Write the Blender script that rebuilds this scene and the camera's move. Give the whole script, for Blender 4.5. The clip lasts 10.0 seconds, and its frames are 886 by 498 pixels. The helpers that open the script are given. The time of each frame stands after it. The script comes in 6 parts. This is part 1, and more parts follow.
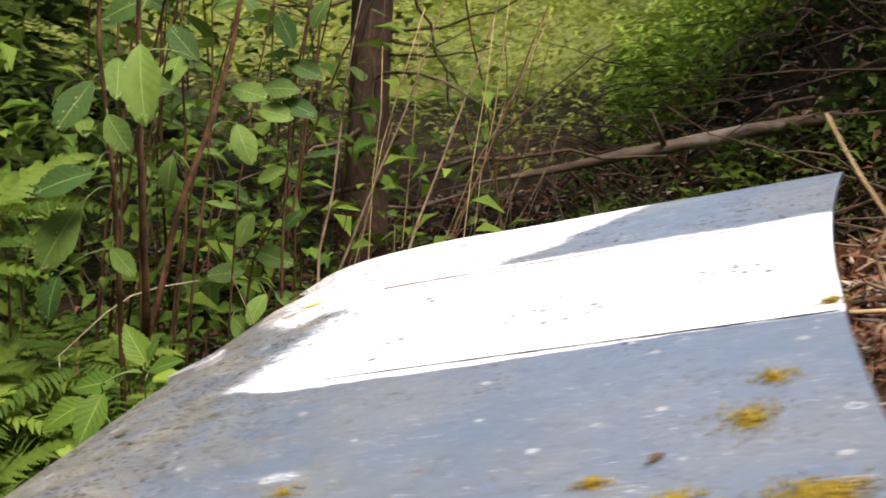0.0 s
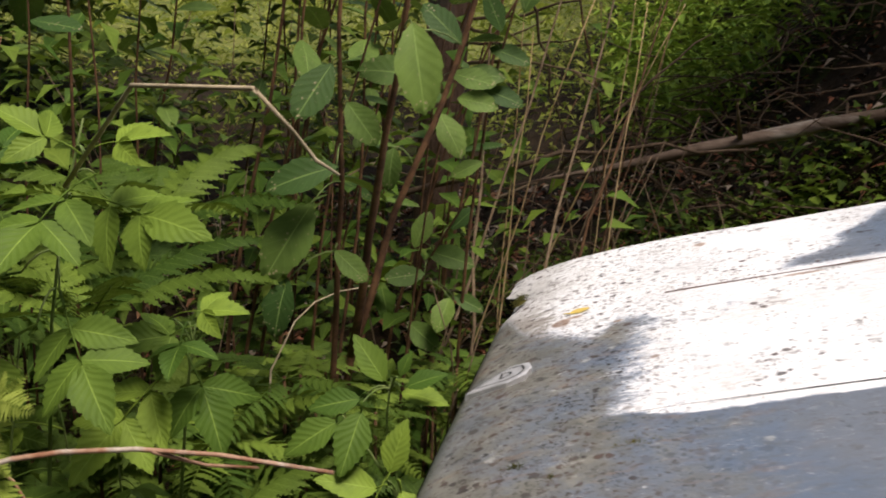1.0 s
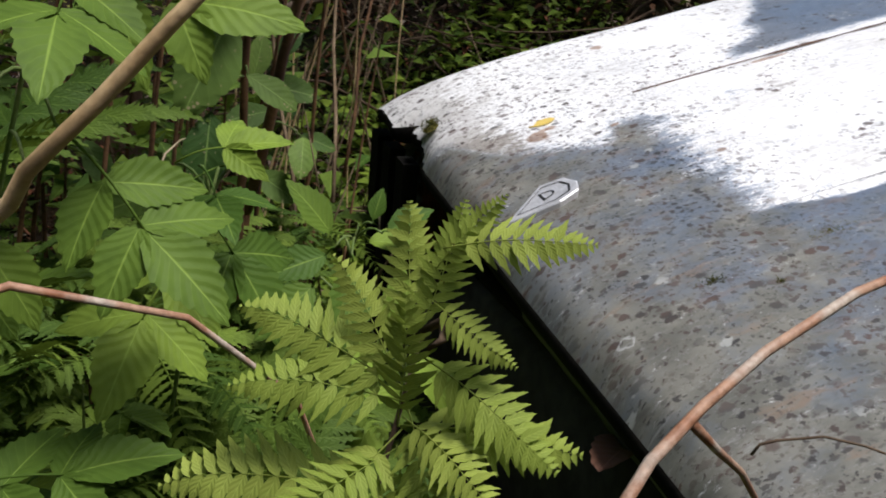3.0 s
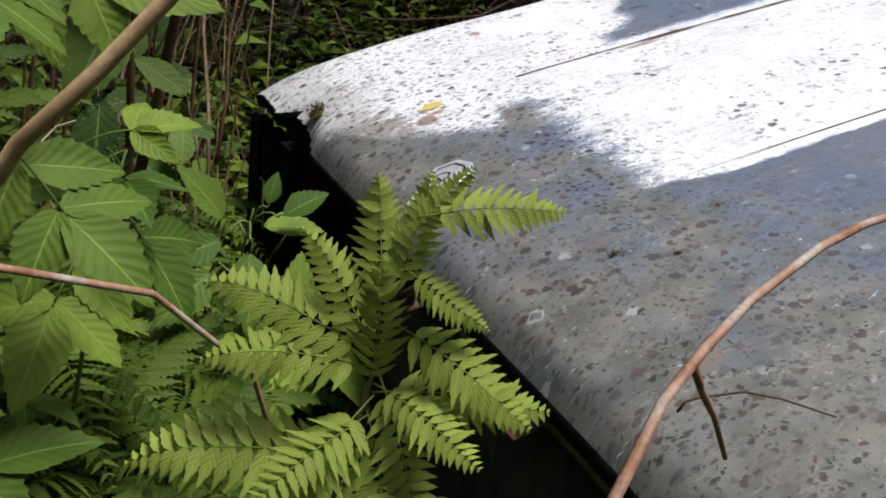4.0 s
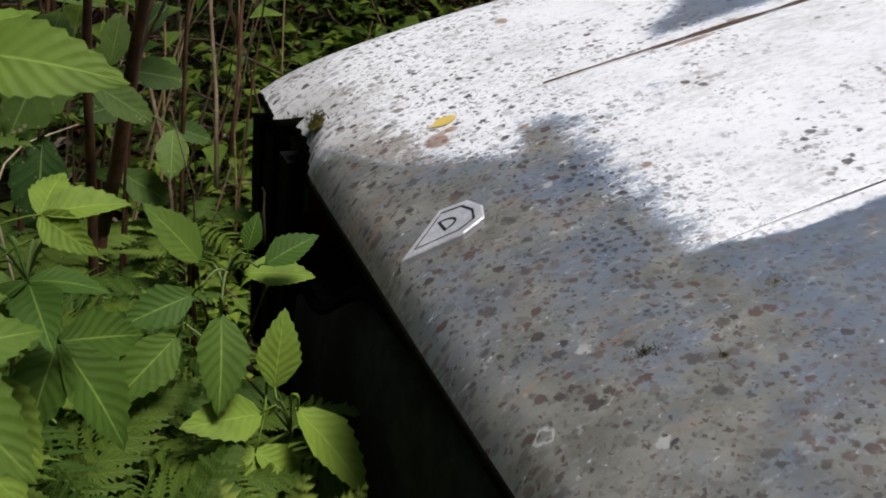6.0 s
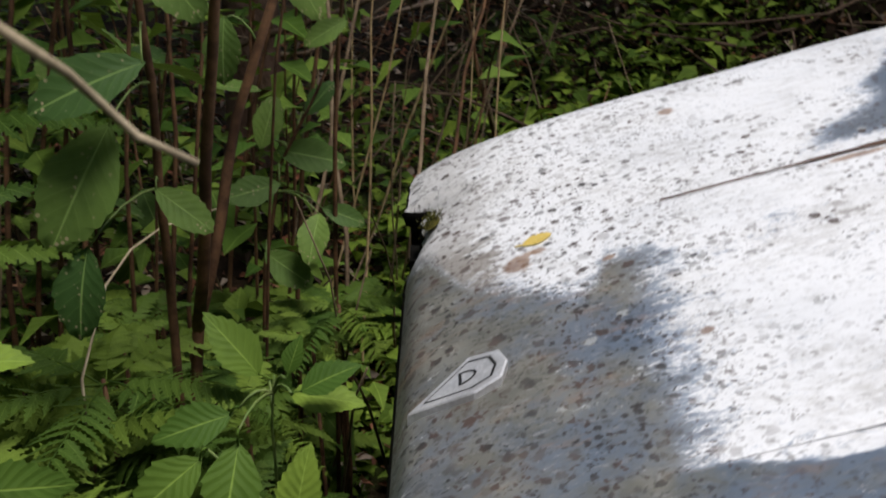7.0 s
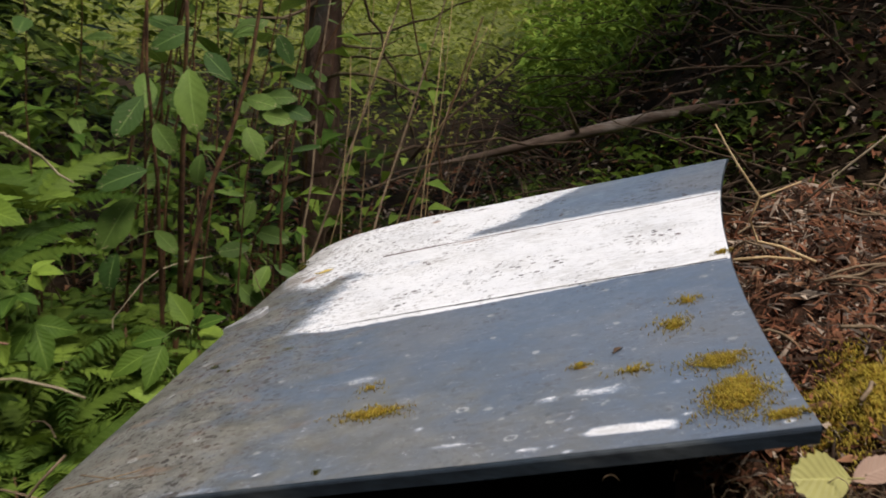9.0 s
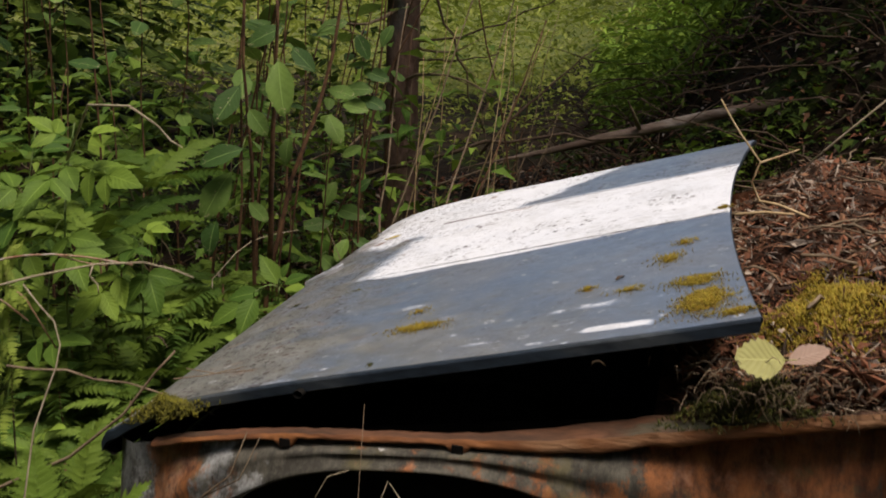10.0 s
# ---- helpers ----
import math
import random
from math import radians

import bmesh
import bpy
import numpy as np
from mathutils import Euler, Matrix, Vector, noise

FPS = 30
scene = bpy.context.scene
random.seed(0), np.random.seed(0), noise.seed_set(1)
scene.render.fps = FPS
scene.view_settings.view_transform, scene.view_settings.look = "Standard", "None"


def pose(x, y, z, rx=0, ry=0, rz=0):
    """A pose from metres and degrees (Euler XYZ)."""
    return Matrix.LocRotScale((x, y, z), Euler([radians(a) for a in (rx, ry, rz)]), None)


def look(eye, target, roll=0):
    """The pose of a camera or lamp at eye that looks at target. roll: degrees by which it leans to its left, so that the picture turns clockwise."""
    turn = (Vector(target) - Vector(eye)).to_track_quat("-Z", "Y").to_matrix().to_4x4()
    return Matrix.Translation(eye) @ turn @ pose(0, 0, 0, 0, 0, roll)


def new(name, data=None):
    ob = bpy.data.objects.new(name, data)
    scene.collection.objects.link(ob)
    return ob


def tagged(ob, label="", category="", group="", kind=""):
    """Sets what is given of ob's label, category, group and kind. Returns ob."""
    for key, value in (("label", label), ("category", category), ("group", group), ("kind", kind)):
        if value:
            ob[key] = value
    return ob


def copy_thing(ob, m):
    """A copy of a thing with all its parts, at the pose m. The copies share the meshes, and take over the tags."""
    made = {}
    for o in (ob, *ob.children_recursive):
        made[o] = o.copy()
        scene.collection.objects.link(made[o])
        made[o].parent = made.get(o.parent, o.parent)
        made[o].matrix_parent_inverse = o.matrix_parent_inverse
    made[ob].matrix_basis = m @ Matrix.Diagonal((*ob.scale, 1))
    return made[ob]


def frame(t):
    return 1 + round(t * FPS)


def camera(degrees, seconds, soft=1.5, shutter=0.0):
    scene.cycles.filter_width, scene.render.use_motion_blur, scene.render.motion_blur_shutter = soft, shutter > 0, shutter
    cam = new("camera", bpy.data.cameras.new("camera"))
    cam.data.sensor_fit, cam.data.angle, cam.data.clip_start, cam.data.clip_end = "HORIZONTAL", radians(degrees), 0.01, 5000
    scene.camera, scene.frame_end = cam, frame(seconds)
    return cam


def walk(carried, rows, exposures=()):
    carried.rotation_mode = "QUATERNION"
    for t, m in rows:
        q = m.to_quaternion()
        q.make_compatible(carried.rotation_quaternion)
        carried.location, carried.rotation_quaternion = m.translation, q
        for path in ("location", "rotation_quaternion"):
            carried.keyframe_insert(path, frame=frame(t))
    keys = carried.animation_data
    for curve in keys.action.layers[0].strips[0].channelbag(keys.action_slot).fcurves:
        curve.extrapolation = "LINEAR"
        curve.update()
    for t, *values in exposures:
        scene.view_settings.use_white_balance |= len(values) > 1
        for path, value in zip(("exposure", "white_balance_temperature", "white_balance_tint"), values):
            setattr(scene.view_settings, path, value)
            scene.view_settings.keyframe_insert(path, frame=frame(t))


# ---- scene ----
cam = camera(44.7, 10.0, soft=1.8, shutter=0.3)
PATH = [
    (0, (0.235, 0.109, 1.314), (0.008, 2.025, 0.785), 2.1),
    (0.5, (-0.196, 0.139, 1.235), (-0.143, 2.082, 0.767), 3.3),
    (1, (-0.359, 0.202, 1.26), (-0.363, 2.131, 0.731), 3.4),
    (1.5, (-0.458, 0.429, 1.195), (-0.466, 2.326, 0.561), 3.4),
    (2, (-0.615, 0.539, 1.149), (-0.459, 2.388, 0.403), 3.6),
    (2.5, (-0.764, 0.53, 1.087), (-0.26, 2.338, 0.394), 3.6),
    (2.8, (-0.873, 0.554, 1.068), (-0.063, 2.253, 0.392), 5.4),
    (3, (-0.898, 0.558, 1.076), (-0.011, 2.215, 0.393), 5.4),
    (4.5, (-0.964, 0.591, 1.065), (0.221, 2.06, 0.403), 8.4),
    (5, (-0.93, 0.627, 1.079), (0.26, 2.085, 0.401), 9.0),
    (5.2, (-0.903, 0.64, 1.092), (0.263, 2.106, 0.392), 9.0),
    (6.3, (-0.699, 0.761, 1.13), (0.172, 2.342, 0.268), 2.2),
    (6.5, (-0.615, 0.776, 1.132), (0.098, 2.43, 0.263), -0.1),
    (7, (-0.442, 0.756, 1.204), (-0.085, 2.54, 0.374), 0.7),
    (7.5, (-0.345, 0.551, 1.27), (-0.091, 2.404, 0.561), 2.6),
    (8, (-0.139, 0.211, 1.38), (-0.003, 2.096, 0.728), 2.5),
    (8.5, (-0.002, -0.087, 1.424), (0.071, 1.826, 0.844), 3.0),
    (9, (0.114, -0.374, 1.433), (0.08, 1.545, 0.871), 2.2),
    (9.5, (0.184, -0.559, 1.442), (0.002, 1.363, 0.923), 0.8),
    (10, (0.216, -0.694, 1.415), (0.008, 1.222, 0.879), 1.2),
]
walk(cam, [(t, look(eye, target, roll)) for t, eye, target, roll in PATH],
     [(0, 1.85, 6900, 15), (0.3, 1.4, 6900, 15), (0.6, 1.2, 6900, 15), (1.0, 1.15, 6900, 15), (2.0, 1.19, 6600, 13), (2.5, 1.15, 6350, 12), (4.5, 0.98, 6250, 12), (6.5, 0.72, 6300, 12), (8.0, 0.9, 6350, 11), (9.0, 0.87, 6650, 13), (10.0, 0.85, 6800, 15)])

# ---- world and light ----
SUN_EL, SUN_AZ = 71.0, 138.0
world = bpy.data.worlds.new("sky")
scene.world = world
world.use_nodes = True
wn = world.node_tree
sky = wn.nodes.new("ShaderNodeTexSky")
sky.sky_type, sky.sun_disc = "NISHITA", False
sky.sun_elevation, sky.sun_rotation = radians(SUN_EL), radians(SUN_AZ)
sky.air_density, sky.dust_density = 1.0, 2.5
wn.links.new(sky.outputs[0], wn.nodes["Background"].inputs[0])
wn.nodes["Background"].inputs[1].default_value = 0.066
sun_data = bpy.data.lights.new("sun", "SUN")
sun_data.energy, sun_data.angle, sun_data.color = 2.35, radians(21), (1.0, 0.965, 0.92)
sun = new("sun", sun_data)
sun.matrix_world = look((0, 0, 6), (0.5 * math.sin(radians(SUN_AZ)) * -1, 0.5 * math.cos(radians(SUN_AZ)) * -1, 6 - 0.5 * math.tan(radians(SUN_EL))))


# ---- materials ----
class Shade:
    """A node material under construction."""

    def __init__(self, name, rough=0.6, metal=0.0, spec=0.5):
        self.m = bpy.data.materials.new(name)
        self.m.use_nodes = True
        self.t = self.m.node_tree
        self.b = self.t.nodes["Principled BSDF"]
        self.b.inputs["Roughness"].default_value = rough
        self.b.inputs["Metallic"].default_value = metal
        self.b.inputs["Specular IOR Level"].default_value = spec
        self.co = self.t.nodes.new("ShaderNodeTexCoord")
        self.info = self.t.nodes.new("ShaderNodeObjectInfo")

    def put(self, socket, value):
        if isinstance(value, bpy.types.NodeSocket):
            self.t.links.new(value, socket)
        elif isinstance(value, tuple) and len(value) == 3 and socket.type == "RGBA":
            socket.default_value = (*value, 1)
        else:
            socket.default_value = value

    def noise(self, scale, detail=4, rough=0.55, vec=None, distort=0.0):
        n = self.t.nodes.new("ShaderNodeTexNoise")
        self.put(n.inputs["Vector"], vec or self.co.outputs["Object"])
        n.inputs["Scale"].default_value, n.inputs["Detail"].default_value = scale, detail
        n.inputs["Roughness"].default_value, n.inputs["Distortion"].default_value = rough, distort
        return n.outputs[0]

    def cells(self, scale, vec=None, rand=1.0):
        n = self.t.nodes.new("ShaderNodeTexVoronoi")
        self.put(n.inputs["Vector"], vec or self.co.outputs["Object"])
        n.inputs["Scale"].default_value, n.inputs["Randomness"].default_value = scale, rand
        return n.outputs["Distance"], n.outputs["Color"]

    def step(self, value, low, high, a=0.0, b=1.0):
        n = self.t.nodes.new("ShaderNodeMapRange")
        n.interpolation_type = "SMOOTHSTEP"
        for k, v in enumerate((value, low, high, a, b)):
            self.put(n.inputs[k], v)
        return n.outputs[0]

    def math(self, op, a, b=0.0, c=0.0):
        n = self.t.nodes.new("ShaderNodeMath")
        n.operation = op
        for k, v in enumerate((a, b, c)):
            self.put(n.inputs[k], v)
        return n.outputs[0]

    def mix(self, fac, a, b):
        n = self.t.nodes.new("ShaderNodeMix")
        n.data_type = "RGBA"
        self.put(n.inputs[0], fac)
        self.put(n.inputs[6], a)
        self.put(n.inputs[7], b)
        return n.outputs[2]

    def split(self, vec):
        n = self.t.nodes.new("ShaderNodeSeparateXYZ")
        self.put(n.inputs[0], vec)
        return n.outputs

    def stretch(self, vec, scale):
        n = self.t.nodes.new("ShaderNodeMapping")
        self.put(n.inputs[0], vec)
        n.inputs["Scale"].default_value = scale
        return n.outputs[0]

    def attribute(self, name):
        n = self.t.nodes.new("ShaderNodeAttribute")
        n.attribute_name = name
        return n.outputs["Fac"]

    def island(self):
        return self.t.nodes.new("ShaderNodeNewGeometry").outputs["Random Per Island"]

    def bump(self, height, strength=0.3, distance=0.01):
        n = self.t.nodes.new("ShaderNodeBump")
        n.inputs["Strength"].default_value, n.inputs["Distance"].default_value = strength, distance
        self.put(n.inputs["Height"], height)
        self.t.links.new(n.outputs[0], self.b.inputs["Normal"])

    def done(self, colour, rough=None, translucent=0.0, glow=None):
        self.put(self.b.inputs["Base Color"], colour)
        if rough is not None:
            self.put(self.b.inputs["Roughness"], rough)
        if translucent:
            t = self.t.nodes.new("ShaderNodeBsdfTranslucent")
            bright = self.mix(0.35, colour, (0.32, 0.45, 0.05))
            self.put(t.inputs[0], bright)
            x = self.t.nodes.new("ShaderNodeMixShader")
            x.inputs[0].default_value = translucent
            self.t.links.new(self.b.outputs[0], x.inputs[1])
            self.t.links.new(t.outputs[0], x.inputs[2])
            self.t.links.new(x.outputs[0], self.t.nodes["Material Output"].inputs[0])
        return self.m


def leaf_material(name, dark, light, vein=9.0, veins=0.5, translucent=0.3, rough=0.45, per_island=False, spots=0.0):
    s = Shade(name, rough + 0.08, spec=0.12)
    x, y, _ = s.split(s.co.outputs["UV"])
    side = s.math("ABSOLUTE", x)
    wave = s.math("SINE", s.math("MULTIPLY", s.math("SUBTRACT", y, s.math("MULTIPLY", side, 0.28)), vein * 6.283))
    line = s.step(wave, 0.9, 1.0)
    rib = s.step(side, 0.0, 0.07, 1.0, 0.0)
    r = s.island() if per_island else s.info.outputs["Random"]
    base = s.mix(s.math("POWER", r, 1.25), dark, light)
    base = s.mix(s.step(s.noise(40, 3), 0.35, 0.75, 0.0, 0.35), base, tuple(0.6 * c for c in dark))
    base = s.mix(s.math("MULTIPLY", s.math("MAXIMUM", rib, s.math("MULTIPLY", line, 0.14)), veins), base, tuple(min(1, 1.7 * c + 0.03) for c in light))
    if spots:
        d, _ = s.cells(190)
        hole = s.math("MULTIPLY", s.step(d, 0.2, 0.32, 1.0, 0.0), s.step(s.noise(48, 3), 0.48, 0.58))
        base = s.mix(s.math("MULTIPLY", hole, spots), base, (0.34, 0.27, 0.16))
    s.bump(s.math("ADD", s.math("SUBTRACT", s.math("MULTIPLY", wave, 0.45 + 0.5 * (veins < 0.45)), s.math("MULTIPLY", rib, 1.4)), s.math("MULTIPLY", s.noise(130, 3), 1.6)), 0.2, 0.0013)
    return s.done(base, translucent=translucent)


def plain_material(name, a, b, scale=20.0, rough=0.75, spec=0.3, relief=0.4, distance=0.004, stretch=None, third=None, metal=0.0):
    s = Shade(name, rough, metal, spec)
    vec = s.stretch(s.co.outputs["Object"], stretch) if stretch else None
    n1, n2 = s.noise(scale, 5, vec=vec), s.noise(scale * 6, 4, vec=vec)
    c = s.mix(s.step(n1, 0.3, 0.7), a, b)
    if third:
        c = s.mix(s.step(s.noise(scale * 0.45, 5, vec=vec), 0.52, 0.66), c, third)
    c = s.mix(s.step(n2, 0.3, 0.8, 0.0, 0.5), c, tuple(0.5 * k for k in a))
    s.bump(s.math("ADD", n1, s.math("MULTIPLY", n2, 0.5)), relief, distance)
    return s.done(c)


def hood_material():
    s = Shade("weathered_hood_paint", 0.4, spec=0.5)
    o = s.co.outputs["Object"]
    flat = s.stretch(o, (1.0, 1.0, 0.2))
    u, v, z = s.split(o)
    # a fine shake and a coarse shake of the plan, for ragged outlines
    def shaken(scale, far):
        n = s.t.nodes.new("ShaderNodeTexNoise")
        s.put(n.inputs["Vector"], flat)
        n.inputs["Scale"].default_value, n.inputs["Detail"].default_value = scale, 5.0
        w = s.t.nodes.new("ShaderNodeVectorMath")
        w.operation = "MULTIPLY_ADD"
        s.put(w.inputs[0], n.outputs[1])
        w.inputs[1].default_value = (far, far, 0.0)
        s.put(w.inputs[2], flat)
        return w.outputs[0]
    fine_shake, wide_shake = shaken(190, 0.011), shaken(60, 0.016)
    slant = s.stretch(wide_shake, (0.55, 1.6, 1.0))
    coarse, mid, fine = s.noise(5, 5), s.noise(22, 6, 0.65), s.noise(150, 5, 0.7)
    # old blue-grey paint under an olive-brown film that thickens towards the nose
    base = s.mix(s.step(coarse, 0.35, 0.68), (0.098, 0.132, 0.184), (0.136, 0.152, 0.176))
    film = s.math("ADD", s.step(u, 0.03, 0.40, 0.66, 0.0), s.math("MULTIPLY", s.step(s.noise(11, 7, 0.72, vec=wide_shake), 0.32, 0.68, -0.40, 0.44), s.step(u, 0.2, 0.5, 1.0, 0.45)))
    film = s.math("ADD", film, s.math("MULTIPLY", s.step(v, -0.18, -0.50, 0.0, 0.42), s.step(u, 0.45, 0.9, 1.0, 0.35)))
    film = s.step(film, -0.05, 0.95, 0.0, 0.92)
    base = s.mix(film, base, s.mix(s.step(mid, 0.35, 0.65), (0.114, 0.111, 0.090), (0.192, 0.186, 0.153)))
    # rubbed brown patches and pale scuffs
    brown = s.math("MULTIPLY", s.step(s.noise(19, 6, 0.7, vec=slant), 0.54, 0.68), s.step(u, 0.18, 0.48, 0.62, 0.0))
    base = s.mix(brown, base, (0.20, 0.135, 0.092))
    base = s.mix(s.step(s.noise(95, 5, 0.75, vec=slant), 0.55, 0.72, 0.0, 0.55), base, (0.34, 0.345, 0.345))
    base = s.mix(s.step(s.noise(70, 6, 0.75, vec=slant), 0.52, 0.68, 0.0, 0.45), base, (0.085, 0.08, 0.072))
    # rings of pale lichen
    d, tone = s.cells(36, fine_shake)
    pick, _, _ = s.split(tone)
    pale = s.math("MULTIPLY", s.step(s.math("SUBTRACT", d, s.math("MULTIPLY", pick, 0.22)), -0.03, 0.03, 1.0, 0.0), s.step(s.noise(9, 3), 0.50, 0.58))
    base = s.mix(s.math("MULTIPLY", pale, 0.55), base, (0.42, 0.43, 0.41))
    # white patch, ragged at its rim, with a paler bluish fringe
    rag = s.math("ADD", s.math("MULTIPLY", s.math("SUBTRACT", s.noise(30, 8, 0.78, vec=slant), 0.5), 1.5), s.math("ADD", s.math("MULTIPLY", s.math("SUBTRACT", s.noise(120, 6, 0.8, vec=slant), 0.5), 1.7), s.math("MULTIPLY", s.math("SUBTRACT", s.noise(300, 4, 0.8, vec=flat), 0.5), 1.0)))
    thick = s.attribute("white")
    whiteness = s.step(s.math("ADD", thick, rag), 0.32, 0.72)
    whiteness = s.math("MULTIPLY", whiteness, s.step(s.noise(7, 3), 0.3, 0.6, 0.90, 1.0))
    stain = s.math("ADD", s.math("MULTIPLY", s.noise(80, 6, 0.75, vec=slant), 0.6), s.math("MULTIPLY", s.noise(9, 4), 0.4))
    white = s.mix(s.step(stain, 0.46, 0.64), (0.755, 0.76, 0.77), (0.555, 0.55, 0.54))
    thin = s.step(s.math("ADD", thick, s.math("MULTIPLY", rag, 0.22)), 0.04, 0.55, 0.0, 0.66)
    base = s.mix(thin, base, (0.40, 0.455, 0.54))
    base = s.mix(whiteness, base, white)
    # grime that has crept over the white at the nose
    creep = s.math("ADD", s.step(u, 0.0, 0.13, 0.52, 0.0), s.math("MULTIPLY", s.math("SUBTRACT", s.noise(48, 8, 0.78, vec=slant), 0.5), 1.5))
    creep = s.math("MULTIPLY", s.math("MULTIPLY", s.step(creep, 0.22, 0.40, 0.0, 0.85), s.step(u, 0.06, 0.20, 1.0, 0.0)), s.math("MULTIPLY", s.step(v, 0.36, 0.46, 1.0, 0.45), s.step(thick, 0.1, 0.5)))
    base = s.mix(creep, base, (0.20, 0.178, 0.15))
    # dark specks of dirt and lichen, in drifts
    spots = None
    for scale, size, low, high, depth in ((46, 0.36, 0.47, 0.54, 0.78), (82, 0.50, 0.42, 0.50, 0.94), (135, 0.50, 0.43, 0.52, 0.88), (240, 0.52, 0.42, 0.52, 0.85)):
        dist, tone = s.cells(scale, fine_shake)
        red, _, pick = s.split(tone)
        radius = s.math("MULTIPLY", s.math("POWER", red, 1.35), size)
        dot = s.step(s.math("SUBTRACT", dist, radius), -0.09, 0.05, 1.0, 0.0)
        dense = s.math("ADD", s.noise(scale * 0.11, 5, 0.68, vec=flat), s.math("SUBTRACT", s.step(u, 0.08, 0.50, 0.11, -0.05), s.math("MULTIPLY", whiteness, 0.035)))
        one = s.math("MULTIPLY", s.math("MULTIPLY", dot, s.step(dense, low, high)), depth)
        one = s.math("MULTIPLY", one, s.step(pick, 0.1, 0.9, 0.4, 1.0))
        spots = one if spots is None else s.math("MAXIMUM", spots, one)
    far_out = s.math("MULTIPLY", s.step(v, -0.22, -0.055, 0.3, 1.0), s.step(s.noise(9, 3, 0.6, vec=wide_shake), 0.40, 0.56, 0.25, 1.0))
    near_nose = s.step(u, 0.15, 0.4, 1.0, 0.0)
    spots = s.math("MULTIPLY", spots, s.math("MAXIMUM", far_out, near_nose))
    crust = s.mix(s.step(s.noise(21, 3), 0.38, 0.62), (0.024, 0.022, 0.022), (0.072, 0.045, 0.036))
    base = s.mix(spots, base, crust)
    ring_d, ring_tone = s.cells(16, fine_shake)
    ring_pick, _, _ = s.split(ring_tone)
    ring = s.math("MULTIPLY", s.step(s.math("ABSOLUTE", s.math("SUBTRACT", ring_d, 0.10)), 0.012, 0.03, 1.0, 0.0), s.step(ring_pick, 0.70, 0.74))
    base = s.mix(s.math("MULTIPLY", s.math("MULTIPLY", ring, 0.5), s.step(v, -0.10, -0.02, 1.0, 0.0)), base, (0.50, 0.51, 0.50))
    # rust in a few small patches
    rust = s.math("MULTIPLY", s.step(s.math("ADD", s.attribute("rust"), s.math("MULTIPLY", s.noise(90, 5, 0.7), 0.9)), 0.75, 1.0), 0.8)
    base = s.mix(rust, base, s.mix(s.step(mid, 0.4, 0.6), (0.17, 0.09, 0.05), (0.32, 0.20, 0.12)))
    base = s.mix(s.step(fine, 0.5, 0.8, 0.0, 0.3), base, (0.075, 0.068, 0.058))
    rough = s.math("ADD", s.step(mid, 0.3, 0.7, 0.28, 0.44), s.math("MULTIPLY", s.math("ADD", whiteness, s.math("ADD", film, spots)), 0.2))
    s.bump(s.math("ADD", s.math("MULTIPLY", spots, 0.9), s.math("ADD", s.math("MULTIPLY", fine, 0.5), s.math("MULTIPLY", whiteness, 0.4))), 0.25, 0.0015)
    return s.done(base, rough)


def rust_material():
    s = Shade("rusted_body_steel", 0.8, spec=0.25)
    o = s.co.outputs["Object"]
    streak = s.stretch(o, (1.0, 1.0, 0.26))
    n1, n2, n3 = s.noise(22, 6, 0.7, vec=streak), s.noise(7, 6, 0.7), s.noise(38, 7, 0.75, vec=streak)
    u, v, z = s.split(o)
    patch = s.noise(9, 7, 0.72)
    paint = s.mix(s.step(n3, 0.32, 0.68), (0.034, 0.031, 0.023), (0.120, 0.108, 0.080))
    # pale old paint that lasts towards the front and round the arch
    pale = s.math("ADD", s.step(u, 0.18, 0.34, 0.17, -0.04), s.math("SUBTRACT", patch, 0.5))
    paint = s.mix(s.step(pale, 0.06, 0.17, 0.0, 0.9), paint, s.mix(s.step(n3, 0.35, 0.65), (0.22, 0.22, 0.205), (0.38, 0.38, 0.36)))
    rust = s.mix(s.step(s.noise(30, 6, 0.7, vec=streak), 0.3, 0.7), (0.075, 0.028, 0.014), (0.36, 0.135, 0.045))
    rust = s.mix(s.step(s.noise(14, 5, 0.7), 0.52, 0.68, 0.0, 0.8), rust, (0.32, 0.17, 0.10))
    where = s.math("ADD", s.math("MULTIPLY", n1, 0.5), s.math("MULTIPLY", n2, 0.5))
    spot = s.math("MULTIPLY", s.step(u, 0.03, 0.07, 0.0, 1.0), s.step(u, 0.10, 0.15, 0.13, 0.0))
    where = s.math("ADD", where, s.math("ADD", s.step(u, 0.60, 0.90, 0.0, 0.16), spot))
    base = s.mix(s.step(where, 0.53, 0.60), paint, rust)
    base = s.mix(s.step(s.noise(16, 7, 0.78, vec=s.stretch(o, (1.0, 1.0, 0.45))), 0.52, 0.64, 0.0, 0.8), base, (0.028, 0.024, 0.018))
    base = s.mix(s.step(s.noise(11, 6, 0.7), 0.52, 0.66, 0.0, 0.6), base, (0.115, 0.095, 0.035))
    base = s.mix(s.step(s.noise(45, 6, 0.8), 0.45, 0.70, 0.0, 0.55), base, (0.040, 0.034, 0.026))
    base = s.mix(s.step(s.noise(26, 5, 0.7, vec=streak), 0.66, 0.72, 0.0, 0.85), base, (0.46, 0.44, 0.40))
    s.bump(s.math("ADD", n3, n1), 0.5, 0.004)
    return s.done(base)


